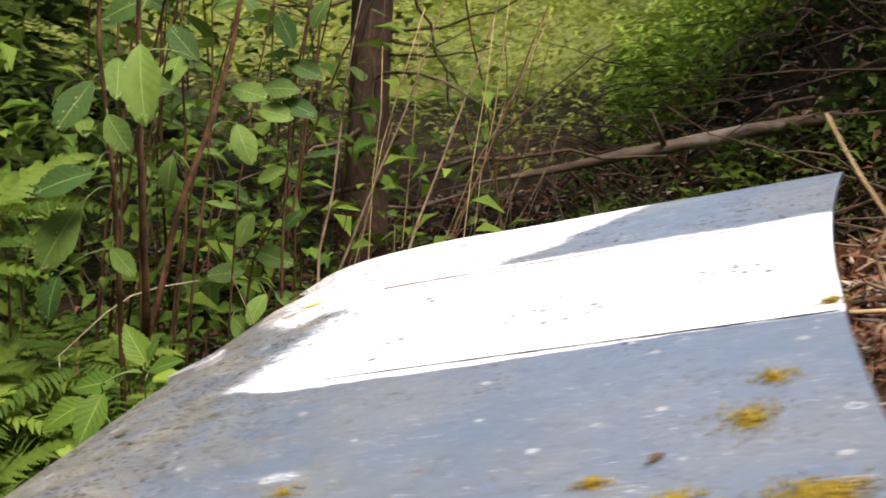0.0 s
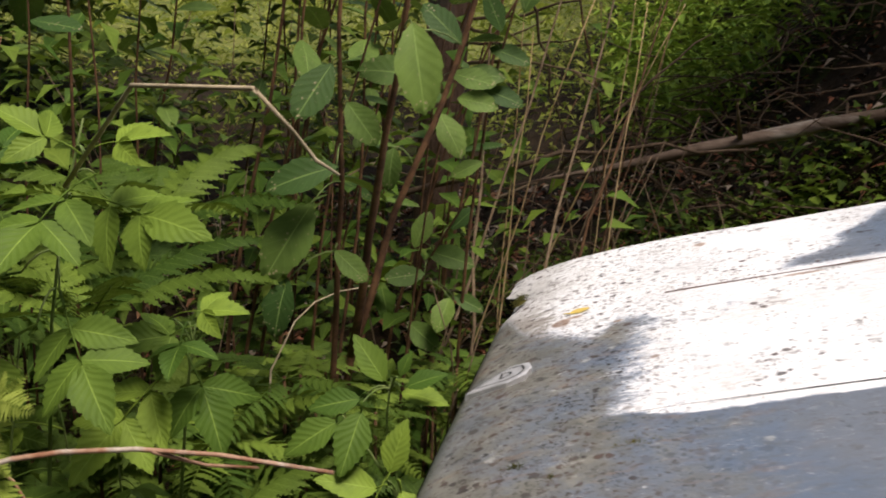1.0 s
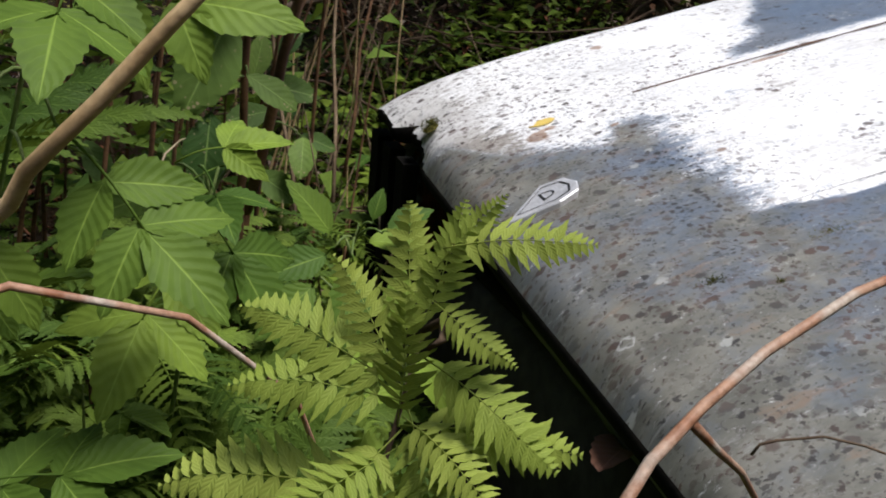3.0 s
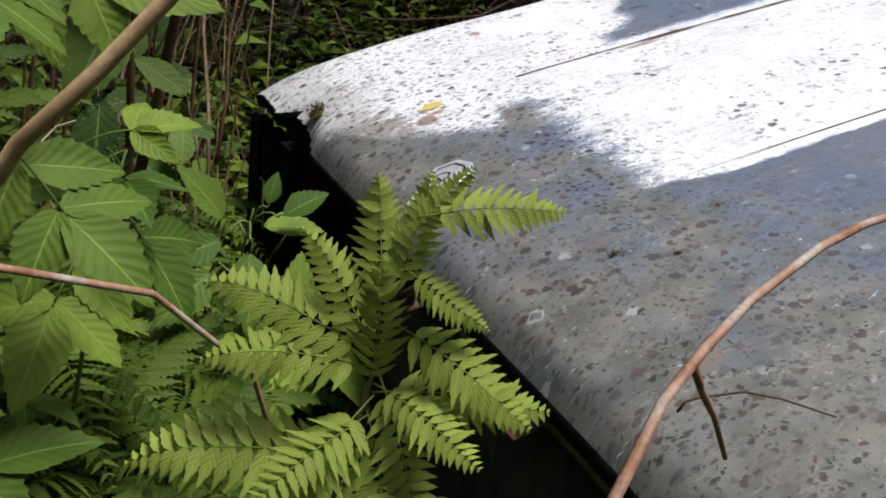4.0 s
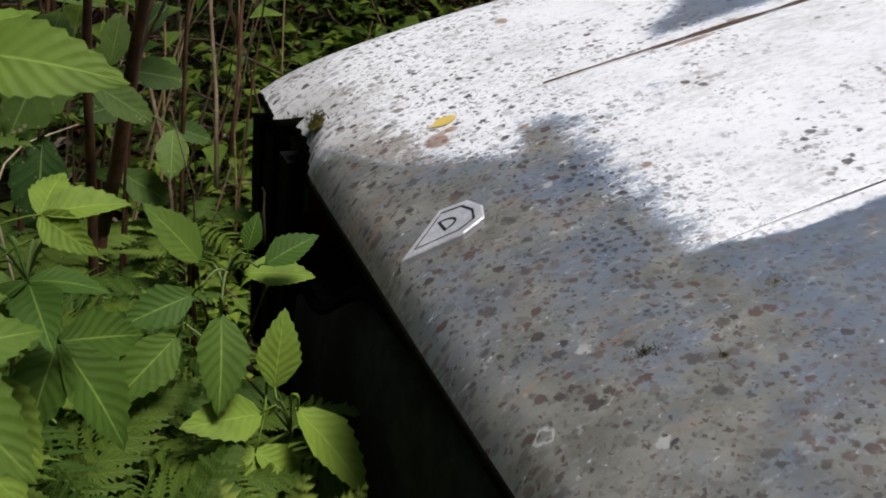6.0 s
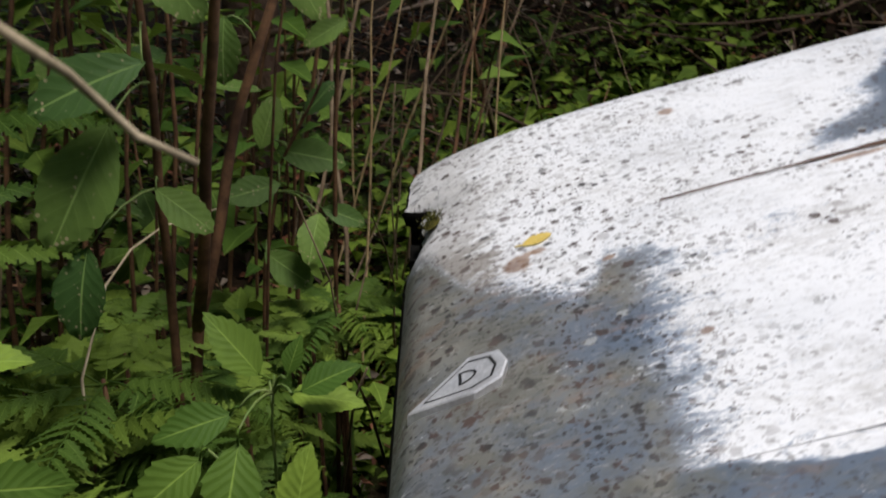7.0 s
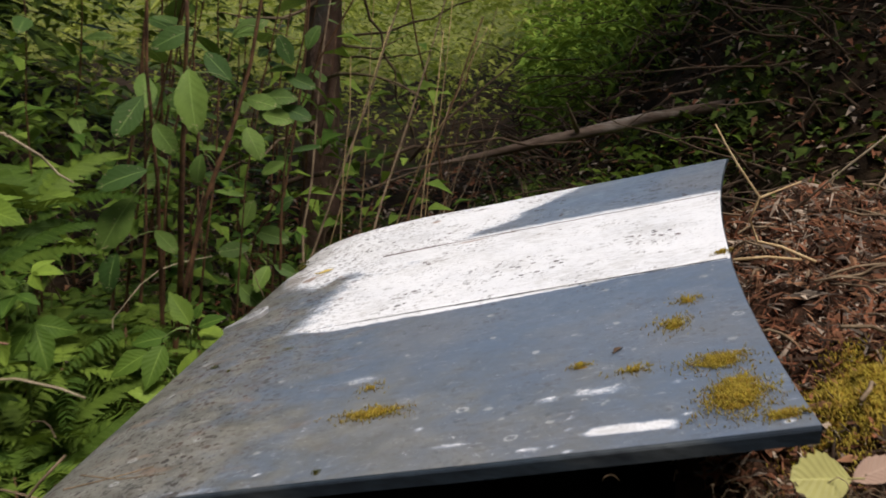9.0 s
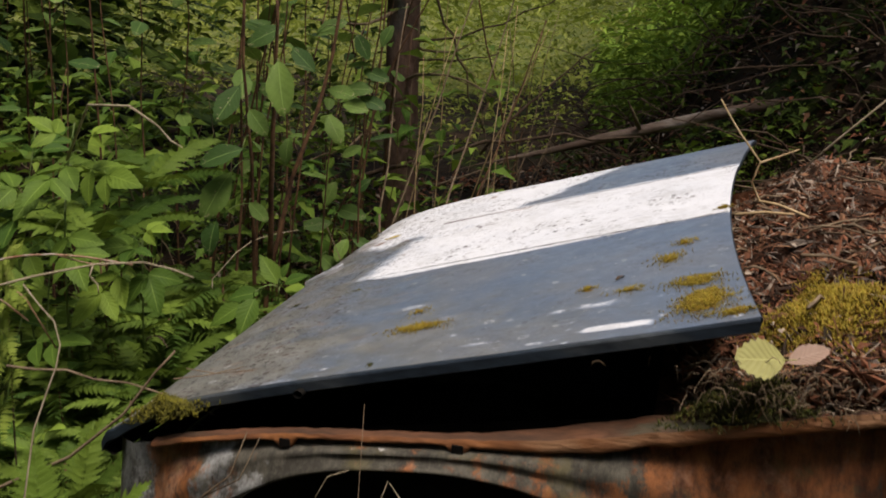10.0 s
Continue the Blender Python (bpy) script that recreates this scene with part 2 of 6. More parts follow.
HOOD = hood_material()
RUST = rust_material()
RUST_LIP = plain_material("orange_rust", (0.30, 0.115, 0.036), (0.11, 0.042, 0.018), 30, 0.7, 0.3, 0.9, 0.005, third=(0.32, 0.17, 0.085), stretch=(0.3, 1, 1))
EDGE = plain_material("dark_blue_edge_paint", (0.012, 0.018, 0.027), (0.030, 0.044, 0.058), 18, 0.5, 0.35, third=(0.07, 0.08, 0.085), stretch=(0.4, 1, 1))
# near-black for rubber and posts; elsewhere it paints the shade inside gaps
BLACK = plain_material("black_steel_gap_shade", (0.006, 0.006, 0.005), (0.014, 0.012, 0.010), 20, 0.9, 0.05)
TROUGH = plain_material("stained_channel_rust", (0.060, 0.030, 0.016), (0.15, 0.062, 0.028), 30, 0.75, 0.3, 0.8, 0.004, third=(0.085, 0.080, 0.050), stretch=(0.25, 1, 1))
DULL = plain_material("dull_grey_green_steel", (0.060, 0.062, 0.052), (0.14, 0.142, 0.125), 24, 0.6, 0.3, third=(0.05, 0.032, 0.022), stretch=(1, 0.3, 1))
PANEL = plain_material("dull_brown_grey_steel", (0.034, 0.030, 0.026), (0.075, 0.068, 0.058), 8, 0.85, 0.08, third=(0.03, 0.018, 0.012))
CHROME = plain_material("tarnished_chrome", (0.66, 0.66, 0.67), (0.50, 0.50, 0.51), 60, 0.42, 0.5, 0.25, 0.001, metal=0.4)
ENGRAVED = plain_material("engraved_dark_line", (0.015, 0.015, 0.016), (0.03, 0.03, 0.03), 50, 0.6)
SEAM = plain_material("rust_brown_seam", (0.07, 0.042, 0.03), (0.16, 0.10, 0.07), 60, 0.9, 0.1, third=(0.035, 0.03, 0.028), stretch=(0.4, 1, 1))
SOIL = plain_material("forest_soil", (0.012, 0.008, 0.005), (0.040, 0.026, 0.014), 9, 0.95, 0.1, 0.8, 0.02, third=(0.03, 0.045, 0.008))
LITTER = plain_material("needle_litter_base", (0.030, 0.016, 0.010), (0.085, 0.042, 0.024), 26, 0.95, 0.1, 0.9, 0.012)
BARK = plain_material("spruce_bark", (0.12, 0.072, 0.052), (0.21, 0.135, 0.10), 22, 0.95, 0.1, 1.0, 0.01, stretch=(1, 1, 0.5), third=(0.11, 0.105, 0.09))
LOGBARK = plain_material("dead_log_bark", (0.10, 0.066, 0.046), (0.27, 0.20, 0.155), 16, 0.95, 0.1, 0.8, 0.008, stretch=(0.3, 1, 1), third=(0.44, 0.38, 0.32))
TWIG = plain_material("dead_twig", (0.13, 0.09, 0.055), (0.26, 0.19, 0.12), 30, 0.9, 0.15, 0.4, 0.002)
# darker copy of dead_twig; on the bank its colour stands in for shade
BRUSH = plain_material("dark_dead_twig", (0.07, 0.046, 0.030), (0.155, 0.110, 0.074), 30, 0.95, 0.1, 0.4, 0.002)
PALE = plain_material("pale_dry_stalk", (0.30, 0.24, 0.15), (0.46, 0.38, 0.26), 30, 0.85, 0.2, 0.3, 0.002)
TAN = plain_material("tan_bare_branch", (0.46, 0.31, 0.15), (0.58, 0.43, 0.24), 40, 0.75, 0.25, 0.4, 0.002, third=(0.24, 0.14, 0.065))
CANE = plain_material("orange_brown_cane", (0.25, 0.105, 0.052), (0.40, 0.25, 0.165), 60, 0.6, 0.35, 0.5, 0.002, third=(0.44, 0.37, 0.30))
SHOOT = plain_material("red_brown_shoot_bark", (0.050, 0.024, 0.012), (0.175, 0.090, 0.042), 26, 0.75, 0.25, 0.3, 0.003)
GREENSTEM = plain_material("green_stem", (0.10, 0.16, 0.035), (0.16, 0.20, 0.06), 30, 0.6, 0.3, 0.2, 0.002)
LEAF = leaf_material("willow_leaf", (0.032, 0.070, 0.017), (0.135, 0.208, 0.042), 7, 0.5, 0.14, 0.5, spots=0.8)
RASP = leaf_material("raspberry_leaf", (0.042, 0.090, 0.013), (0.185, 0.268, 0.036), 8, 0.4, 0.15, 0.5)
FERN = leaf_material("fern_green", (0.032, 0.066, 0.009), (0.130, 0.190, 0.026), 6, 0.4, 0.16, 0.55)
FERN_PALE = leaf_material("pale_fern_green", (0.20, 0.265, 0.042), (0.31, 0.37, 0.072), 6, 0.4)
HERB = leaf_material("undergrowth_green", (0.020, 0.040, 0.006), (0.098, 0.140, 0.018), 5, 0.4, 0.15, 0.6, per_island=True)
SHRUB = leaf_material("mixed_shrub_green", (0.042, 0.095, 0.012), (0.175, 0.250, 0.036), 6, 0.3, 0.18, 0.55, per_island=True)
SEEDLING = leaf_material("seedling_green", (0.055, 0.10, 0.012), (0.20, 0.28, 0.032), 5, 0.3, 0.2, 0.6, per_island=True)
# lighter than the near leaves: the open field's sunlight is in the colour
SUNLIT_FARLEAF = leaf_material("far_green_with_sunlight", (0.11, 0.135, 0.02), (0.31, 0.33, 0.07), 4, 0.3, 0.3, 0.6, per_island=True)
BANKHERB = leaf_material("lush_herb_green", (0.085, 0.165, 0.018), (0.27, 0.38, 0.052), 5, 0.3, 0.2, 0.6, per_island=True)
GRASSY = plain_material("meadow_ground", (0.06, 0.085, 0.014), (0.17, 0.17, 0.045), 2.6, 0.95, 0.1)


def chips_material(name, colours):
    s = Shade(name, 0.9, spec=0.15)
    n = s.t.nodes.new("ShaderNodeValToRGB")
    n.color_ramp.interpolation = "CONSTANT"
    while len(n.color_ramp.elements) < len(colours):
        n.color_ramp.elements.new(0.5)
    for k, (e, c) in enumerate(zip(n.color_ramp.elements, colours)):
        e.position, e.color = k / len(colours), (*c, 1)
    s.put(n.inputs[0], s.island())
    return s.done(s.mix(s.step(s.noise(90, 3), 0.3, 0.8, 0.0, 0.5), n.outputs[0], (0.05, 0.04, 0.02)))


CHIPS = chips_material("mixed_brown_litter", [(0.21, 0.080, 0.042), (0.12, 0.050, 0.028), (0.28, 0.14, 0.075), (0.42, 0.33, 0.25), (0.05, 0.028, 0.020), (0.25, 0.095, 0.050), (0.035, 0.022, 0.016), (0.17, 0.07, 0.038), (0.19, 0.15, 0.12)])
MOSS = chips_material("yellow_green_moss", [(0.31, 0.24, 0.025), (0.27, 0.20, 0.022), (0.37, 0.29, 0.045), (0.22, 0.15, 0.02), (0.28, 0.165, 0.022)])
MOSS_DARK = chips_material("dark_green_moss", [(0.045, 0.055, 0.010), (0.075, 0.075, 0.014), (0.10, 0.09, 0.014), (0.035, 0.035, 0.012)])
MOSS_OLIVE = chips_material("olive_moss", [(0.10, 0.095, 0.012), (0.15, 0.135, 0.014), (0.07, 0.065, 0.012), (0.18, 0.16, 0.018)])
YELLOW = leaf_material("yellowed_leaf", (0.30, 0.27, 0.085), (0.38, 0.36, 0.13), 8, 0.4, 0.15)
BIRCH = leaf_material("bright_yellow_leaf", (0.68, 0.50, 0.13), (0.74, 0.58, 0.18), 8, 0.3, 0.15)
DRYLEAF = leaf_material("dry_pinkish_leaf", (0.33, 0.22, 0.16), (0.38, 0.26, 0.20), 8, 0.3, 0.1)
RUSTLEAF = leaf_material("brown_dead_leaf", (0.17, 0.085, 0.055), (0.22, 0.11, 0.07), 8, 0.3, 0.1)
PURPLE = leaf_material("purple_petal", (0.40, 0.18, 0.42), (0.5, 0.26, 0.5), 3, 0.2)


# ---- building helpers ----
class Mesh:
    """Vertices, faces and uv pairs gathered into one mesh."""

    def __init__(self):
        self.v, self.f, self.uv = [], [], []

    def add(self, verts, faces, uvs=None):
        k = len(self.v)
        self.v += [tuple(p) for p in verts]
        self.f += [tuple(i + k for i in f) for f in faces]
        self.uv += uvs if uvs is not None else [(0.5, 0.5)] * len(verts)

    def grid(self, rows, uvs=None, closed=False):
        n, m = len(rows), len(rows[0])
        faces = []
        for i in range(n - 1):
            for j in range(m if closed else m - 1):
                a, b = i * m + j, i * m + (j + 1) % m
                faces.append((a, b, b + m, a + m))
        self.add([p for r in rows for p in r], faces, uvs)

    def tube(self, pts, radii, n=6):
        pts = [Vector(p) for p in pts]
        rows = []
        ref = Vector((0.31, 0.17, 0.93))
        for i, p in enumerate(pts):
            d = (pts[min(i + 1, len(pts) - 1)] - pts[max(i - 1, 0)]).normalized()
            a = d.cross(ref)
            a = a.normalized() if a.length > 1e-4 else Vector((1, 0, 0))
            b = d.cross(a)
            r = radii[i] if isinstance(radii, (list, tuple)) else radii
            rows.append([p + r * (math.cos(6.2832 * k / n) * a + math.sin(6.2832 * k / n) * b) for k in range(n)])
        k = len(self.v)
        self.grid(rows, closed=True)
        self.f.append(tuple(k + j for j in range(n))[::-1])
        self.f.append(tuple(len(self.v) - n + j for j in range(n)))

    def data(self, name, material, smooth=True):
        me = bpy.data.meshes.new(name)
        me.from_pydata(self.v, [], self.f)
        layer = me.uv_layers.new(name="UVMap")
        idx = np.empty(len(me.loops), dtype=np.int32)
        me.loops.foreach_get("vertex_index", idx)
        layer.data.foreach_set("uv", np.array(self.uv, dtype=np.float32)[idx].ravel())
        me.materials.append(material)
        if smooth:
            me.polygons.foreach_set("use_smooth", [True] * len(me.polygons))
        return me


def part(name, mesh, material, parent, label="", smooth=True):
    """One mesh object under a thing or under a part."""
    ob = new(name, mesh.data(name, material, smooth) if isinstance(mesh, Mesh) else mesh)
    ob.parent = parent
    return tagged(ob, label)


def thing(name, mesh, material, label, category, group="", kind="", smooth=True):
    return tagged(new(name, mesh.data(name, material, smooth)), label, category, group, kind)


def bent(p, q, sag, n=7, jitter=0.0, rnd=random):
    """A curved way from p to q that bows upwards by sag."""
    p, q = Vector(p), Vector(q)
    out = []
    for i in range(n):
        t = i / (n - 1)
        w = 4 * t * (1 - t)
        j = Vector((rnd.uniform(-1, 1), rnd.uniform(-1, 1), rnd.uniform(-1, 1))) * jitter * min(1, w * 2)
        out.append(p.lerp(q, t) + Vector((0, 0, sag * w)) + j)
    return out


def leaf_shape(mesh, m, length, width, base=0.35, fold=0.25, droop=0.2, teeth=0.12, nl=11, pleat=0.0, tip=1.2):
    """A toothed leaf along local +y from the origin, laid by the matrix m."""
    rows, uvs = [], []
    for i in range(nl):
        t = i / (nl - 1)
        shape = (t / base) ** 0.6 if t < base else max(0.0, 1 - ((t - base) / (1 - base)) ** 1.6) ** (0.5 * tip + 0.35)
        w = 0.5 * width * max(shape, 0.02 if 0 < i < nl - 1 else 0.004)
        tooth = 1 + (teeth if i % 2 else -teeth * 0.5)
        ridge = pleat * (1 if i % 2 else -1)
        row = []
        for j, s in enumerate((-1, -0.5, 0, 0.5, 1)):
            x = s * w * (tooth if abs(s) == 1 else 1)
            y = length * (t - (0.035 if abs(s) == 1 and i % 2 == 0 else 0))
            z = abs(x) * fold - droop * length * t * t + (ridge * width if abs(s) == 0.5 else 0)
            row.append(m @ Vector((x, y, z)))
            uvs.append((s, t))
        rows.append(row)
    mesh.grid(rows, uvs)


def aim(origin, direction, roll=0.0):
    """A matrix whose +y runs along the direction, with +z as far up as it goes."""
    y = Vector(direction).normalized()
    x = y.cross(Vector((0, 0, 1)))
    x = x.normalized() if x.length > 1e-3 else Vector((1, 0, 0))
    z = x.cross(y)
    m = Matrix((x, y, z)).transposed().to_4x4()
    return Matrix.Translation(origin) @ m @ Matrix.Rotation(roll, 4, "Y")


def smooth(a, b, x):
    t = min(1.0, max(0.0, (x - a) / (b - a)))
    return t * t * (3 - 2 * t)


# ---- ground ----
CAR_X, CAR_Y, CAR_YAW = -0.326, 1.376, -10.47
CAR = pose(CAR_X, CAR_Y, 0, 0, 0, CAR_YAW)
CAR_INV = CAR.inverted()


def ground_z(x, y):
    bank = 0.75 * smooth(2.2, 4.4, y) * smooth(-0.2, 1.6, x) + 0.25 * smooth(4.5, 7.5, y) * smooth(0.6, 3.0, x)
    bank += 0.5 * smooth(0.6, 1.5, x) * smooth(-1.5, 0.3, y) * (1 - smooth(2.5, 6, x))
    rise = 0.30 * smooth(2.0, 3.4, y)
    lump = 0.07 * noise.noise((x * 1.3, y * 1.3, 0.0)) + 0.03 * noise.noise((x * 4.0, y * 4.0, 3.0))
    return (bank + rise + lump) * (1 - 0.6 * smooth(14, 40, y))


def build_ground():
    g = Mesh()
    def axis(lo, hi, far_lo, far_hi, step):
        mid = list(np.arange(lo, hi + 1e-6, step))
        k, a, b = 1.35, [], []
        d, p = step, hi
        while p < far_hi:
            d *= k
            p += d
            b.append(p)
        d, p = step, lo
        while p > far_lo:
            d *= k
            p -= d
            a.append(p)
        return a[::-1] + mid + b
    xs, ys = axis(-4, 5, -900, 900, 0.12), axis(-3, 9, -300, 1500, 0.12)
    g.grid([[(x, y, ground_z(x, y)) for x in xs] for y in ys])
    ob = thing("ground", g, SOIL, "dark forest soil with moss and fallen needles", "ground", kind="structure")
    ob.data.materials.append(GRASSY)
    for p in ob.data.polygons:
        if p.center.y > 8.5 + 0.6 * math.sin(p.center.x * 1.7):
            p.material_index = 1


build_ground()


# ---- the car ----
def hood_top(u, v):
    """Height of the bonnet's outer skin in the car's own plan."""
    z = 0.7378 + 0.2902 * u - 0.0251 * math.exp(-max(u, -0.03) / 0.072) + 0.0169 * v - 0.0137 * v * v
    raised = smooth(-0.060, -0.052, v) * (1 - smooth(0.345, 0.356, v)) * smooth(0.14, 0.26, u)
    z += 0.004 * raised
    z -= 0.7 * max(0.0, v - 0.67) ** 1.4
    return z


def rear_line(v):
    return 0.857 + 0.107 * (v - 0.17) ** 2


def front_line(v):
    t = (v - 0.05) / 0.66
    return -0.040 + abs(t) ** 6 * (-0.030 if v < 0 else 0.009) + 0.010 * max(0, v) / 0.7


def white_amount(u, v):
    """How much white shows: 0 none, 1 full."""
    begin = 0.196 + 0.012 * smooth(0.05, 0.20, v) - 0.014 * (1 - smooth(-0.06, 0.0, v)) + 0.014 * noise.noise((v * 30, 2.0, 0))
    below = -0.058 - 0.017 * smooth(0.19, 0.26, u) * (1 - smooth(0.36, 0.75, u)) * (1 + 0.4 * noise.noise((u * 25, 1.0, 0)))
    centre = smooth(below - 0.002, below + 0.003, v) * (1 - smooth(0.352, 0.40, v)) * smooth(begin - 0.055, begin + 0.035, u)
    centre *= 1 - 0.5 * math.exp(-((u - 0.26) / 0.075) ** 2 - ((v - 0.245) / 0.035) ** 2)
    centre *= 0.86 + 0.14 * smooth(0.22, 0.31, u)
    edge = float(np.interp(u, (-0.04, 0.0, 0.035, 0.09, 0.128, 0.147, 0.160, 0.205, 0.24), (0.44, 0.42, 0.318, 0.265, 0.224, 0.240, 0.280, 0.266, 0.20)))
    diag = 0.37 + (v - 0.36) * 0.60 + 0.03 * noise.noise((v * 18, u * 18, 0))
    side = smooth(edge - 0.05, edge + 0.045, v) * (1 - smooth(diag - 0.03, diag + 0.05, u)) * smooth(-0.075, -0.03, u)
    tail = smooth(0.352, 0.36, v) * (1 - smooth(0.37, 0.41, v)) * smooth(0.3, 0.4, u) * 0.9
    # strip by the near edge: a fold's reflection put into the white
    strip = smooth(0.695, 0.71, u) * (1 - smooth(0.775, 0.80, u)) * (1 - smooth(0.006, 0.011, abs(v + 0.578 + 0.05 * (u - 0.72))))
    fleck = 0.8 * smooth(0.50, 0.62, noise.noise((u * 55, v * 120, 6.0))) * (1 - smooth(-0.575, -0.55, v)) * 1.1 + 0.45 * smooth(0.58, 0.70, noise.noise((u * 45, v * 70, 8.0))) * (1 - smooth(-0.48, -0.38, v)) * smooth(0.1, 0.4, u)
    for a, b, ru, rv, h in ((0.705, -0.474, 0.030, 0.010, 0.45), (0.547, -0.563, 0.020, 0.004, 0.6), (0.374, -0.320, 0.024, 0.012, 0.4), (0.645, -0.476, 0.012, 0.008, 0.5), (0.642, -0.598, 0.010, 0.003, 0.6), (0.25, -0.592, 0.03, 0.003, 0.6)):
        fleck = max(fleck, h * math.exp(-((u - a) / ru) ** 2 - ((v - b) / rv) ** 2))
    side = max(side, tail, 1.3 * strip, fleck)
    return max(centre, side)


def build_car():
    car = tagged(new("abandoned_car"), "abandoned blue-grey car with a rusted body, sunk among ferns", "car")
    car.matrix_world = CAR
    # bonnet: top skin, rolled edge and underside in one shell
    nu, nv = 120, 260
    rows_top, rows_low, whiteness = [], [], []
    for i in range(nu + 1):
        top, low = [], []
        for j in range(nv + 1):
            v = -0.6 + 1.335 * j / nv
            s = i / nu
            near = -0.585 - 0.045 * s
            v = near + (0.745 - 0.05 * max(0, s - 0.55) / 0.45 * 0.9 - near) * j / nv
            a, b = front_line(v), rear_line(v)
            u = a + (b - a) * s
            z = hood_top(u, v)
            nose = max(0.0, 0.03 - (u - a)) / 0.03 * (1 - 0.8 * smooth(0.46, 0.56, v))
            z -= 0.016 * nose ** 2
            u2 = u + 0.008 * nose ** 2
            z += 0.0015 * noise.noise((u * 6, v * 6, 1.0))
            setback = 0.020 * smooth(0.42, 0.50, v) * (1 - smooth(0.572, 0.584, v)) * (1 + 0.8 * noise.noise((v * 55, 3.0, 0)))
            slit = 0.034 * max(0.0, 1 - abs(v - 0.574) / 0.015)
            frayed = 0.005 * noise.noise((v * 70, 9.0, 0)) * smooth(0.36, 0.45, v)
            torn = (setback + slit + frayed) * (1 - s) ** 14
            u2 += torn
            z += 0.20 * torn
            top.append((u2, v, z))
            whiteness.append(white_amount(u, v))
            low.append((u2, v, z - 0.006))
        rows_top.append(top)
        rows_low.append(low)
    skin = Mesh()
    skin.grid(rows_top)
    hood = part("hood", skin, HOOD, car, "weathered blue-grey bonnet with ragged white patches and lichen specks")
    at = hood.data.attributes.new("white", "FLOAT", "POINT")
    at.data.foreach_set("value", whiteness)
    bare = ((0.279, 0.599, 0.009, 0.012), (0.085, 0.311, 0.013, 0.019), (0.405, 0.337, 0.030, 0.005), (0.165, 0.265, 0.007, 0.005), (0.105, 0.325, 0.008, 0.008), (0.215, 0.10, 0.006, 0.006))
    rusted = [max(math.exp(-(((p[0] - a) / c) ** 2 + ((p[1] - b) / d) ** 2)) for a, b, c, d in bare) for r in rows_top for p in r]
    hood.data.attributes.new("rust", "FLOAT", "POINT").data.foreach_set("value", rusted)
    # inner skin coloured near-black to carry the shade below the bonnet
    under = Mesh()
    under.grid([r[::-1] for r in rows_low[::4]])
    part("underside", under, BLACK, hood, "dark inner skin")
    # folded flange down the near side, the front and the rear
    lip = Mesh()
    near_edge = [r[0] for r in rows_top]
    rows = []
    for u, v, z in near_edge:
        rows.append([(u, v + 0.001, z - 0.0005), (u, v - 0.003, z - 0.0015), (u, v - 0.0042, z - 0.004), (u, v - 0.004, z - 0.018), (u, v + 0.002, z - 0.021), (u, v + 0.022, z - 0.021), (u, v + 0.024, z - 0.010)])
    lip.grid(rows)
    part("side_flange", lip, EDGE, hood, "dark blue folded side edge", smooth=False)
    # front edge painted black like the shaded gap beneath it
    lip = Mesh()
    lip.grid([[(u, v, z), (u - 0.003, v, z - 0.004), (u + 0.002, v, z - 0.018), (u + 0.02, v, z - 0.024)] for u, v, z in rows_top[0]])
    part("front_flange", lip, BLACK, hood, "dark folded front edge")
    lip = Mesh()
    lip.grid([[(u, v, z), (u + 0.003, v, z - 0.003), (u + 0.001, v, z - 0.012), (u - 0.02, v, z - 0.018)] for u, v, z in rows_top[-1]])
    part("rear_flange", lip, EDGE, hood, "dark folded rear edge")
    for u0 in (0.30, 0.60):
        b = Mesh()
        z = hood_top(u0, -0.6)
        b.grid([[(u0 + 0.008 * math.cos(a), -0.612 - d, z - 0.017 + 0.006 * math.sin(a)) for a in np.linspace(0, 6.2832, 9)[:-1]] for d in (-0.01, 0.004, 0.006)], closed=True)
        part("rubber_buffer", b, BLACK, hood, "small black rubber buffer")
    # crease lines beside the raised centre panel
    for v0, u0, w in ((-0.0575, 0.185, 0.0006), (0.352, 0.225, 0.0062)):
        c = Mesh()
        rows = []
        rise = (0.0014, 0.0018, 0.0014) if v0 < 0 else (0.0012, 0.0036, 0.0030)
        for u in np.linspace(u0, rear_line(v0) - 0.004, 60):
            ww = w * (0.15 + 0.85 * smooth(u0, u0 + 0.25, u)) * (1 + 0.5 * noise.noise((u * 30, v0, 0)))
            rows.append([(u, v0 - ww, hood_top(u, v0 - ww) + rise[0]), (u, v0, hood_top(u, v0) + rise[1]), (u, v0 + ww, hood_top(u, v0 + ww) + rise[2])])
        c.grid(rows)
        part("crease", c, ENGRAVED if v0 < 0 else SEAM, hood, "rusty pressed crease line")
    # emblem at the nose
    emblem(car)
    # near wing with its wheel arch
    def ledge_z(u):
        return 0.672 + 0.19 * u + 0.012 * math.sin(u * 7)
    wing = Mesh()
    rows = []
    for u in np.linspace(-0.035, 1.9, 160):
        zt = ledge_z(u)
        arch = 0.0
        d = (u - 0.475) / 0.41
        if abs(d) < 1:
            arch = 0.33 + 0.385 * (1 - abs(d) ** 2.4) ** 0.42 + 0.10 * (u - 0.475)
        bottom = min(max(0.16, arch), zt - 0.040)
        wrap = 0.045 * max(0.0, 0.05 - (u + 0.035)) / 0.05
        flare = 0.016 * smooth(0.2, 0.6, arch)
        row = []
        for t in np.linspace(0, 1, 14):
            out = -0.606 + wrap - 0.040 * smooth(0.0, 0.45, t) * (1 - 0.3 * t) - flare * smooth(0.6, 0.95, t)
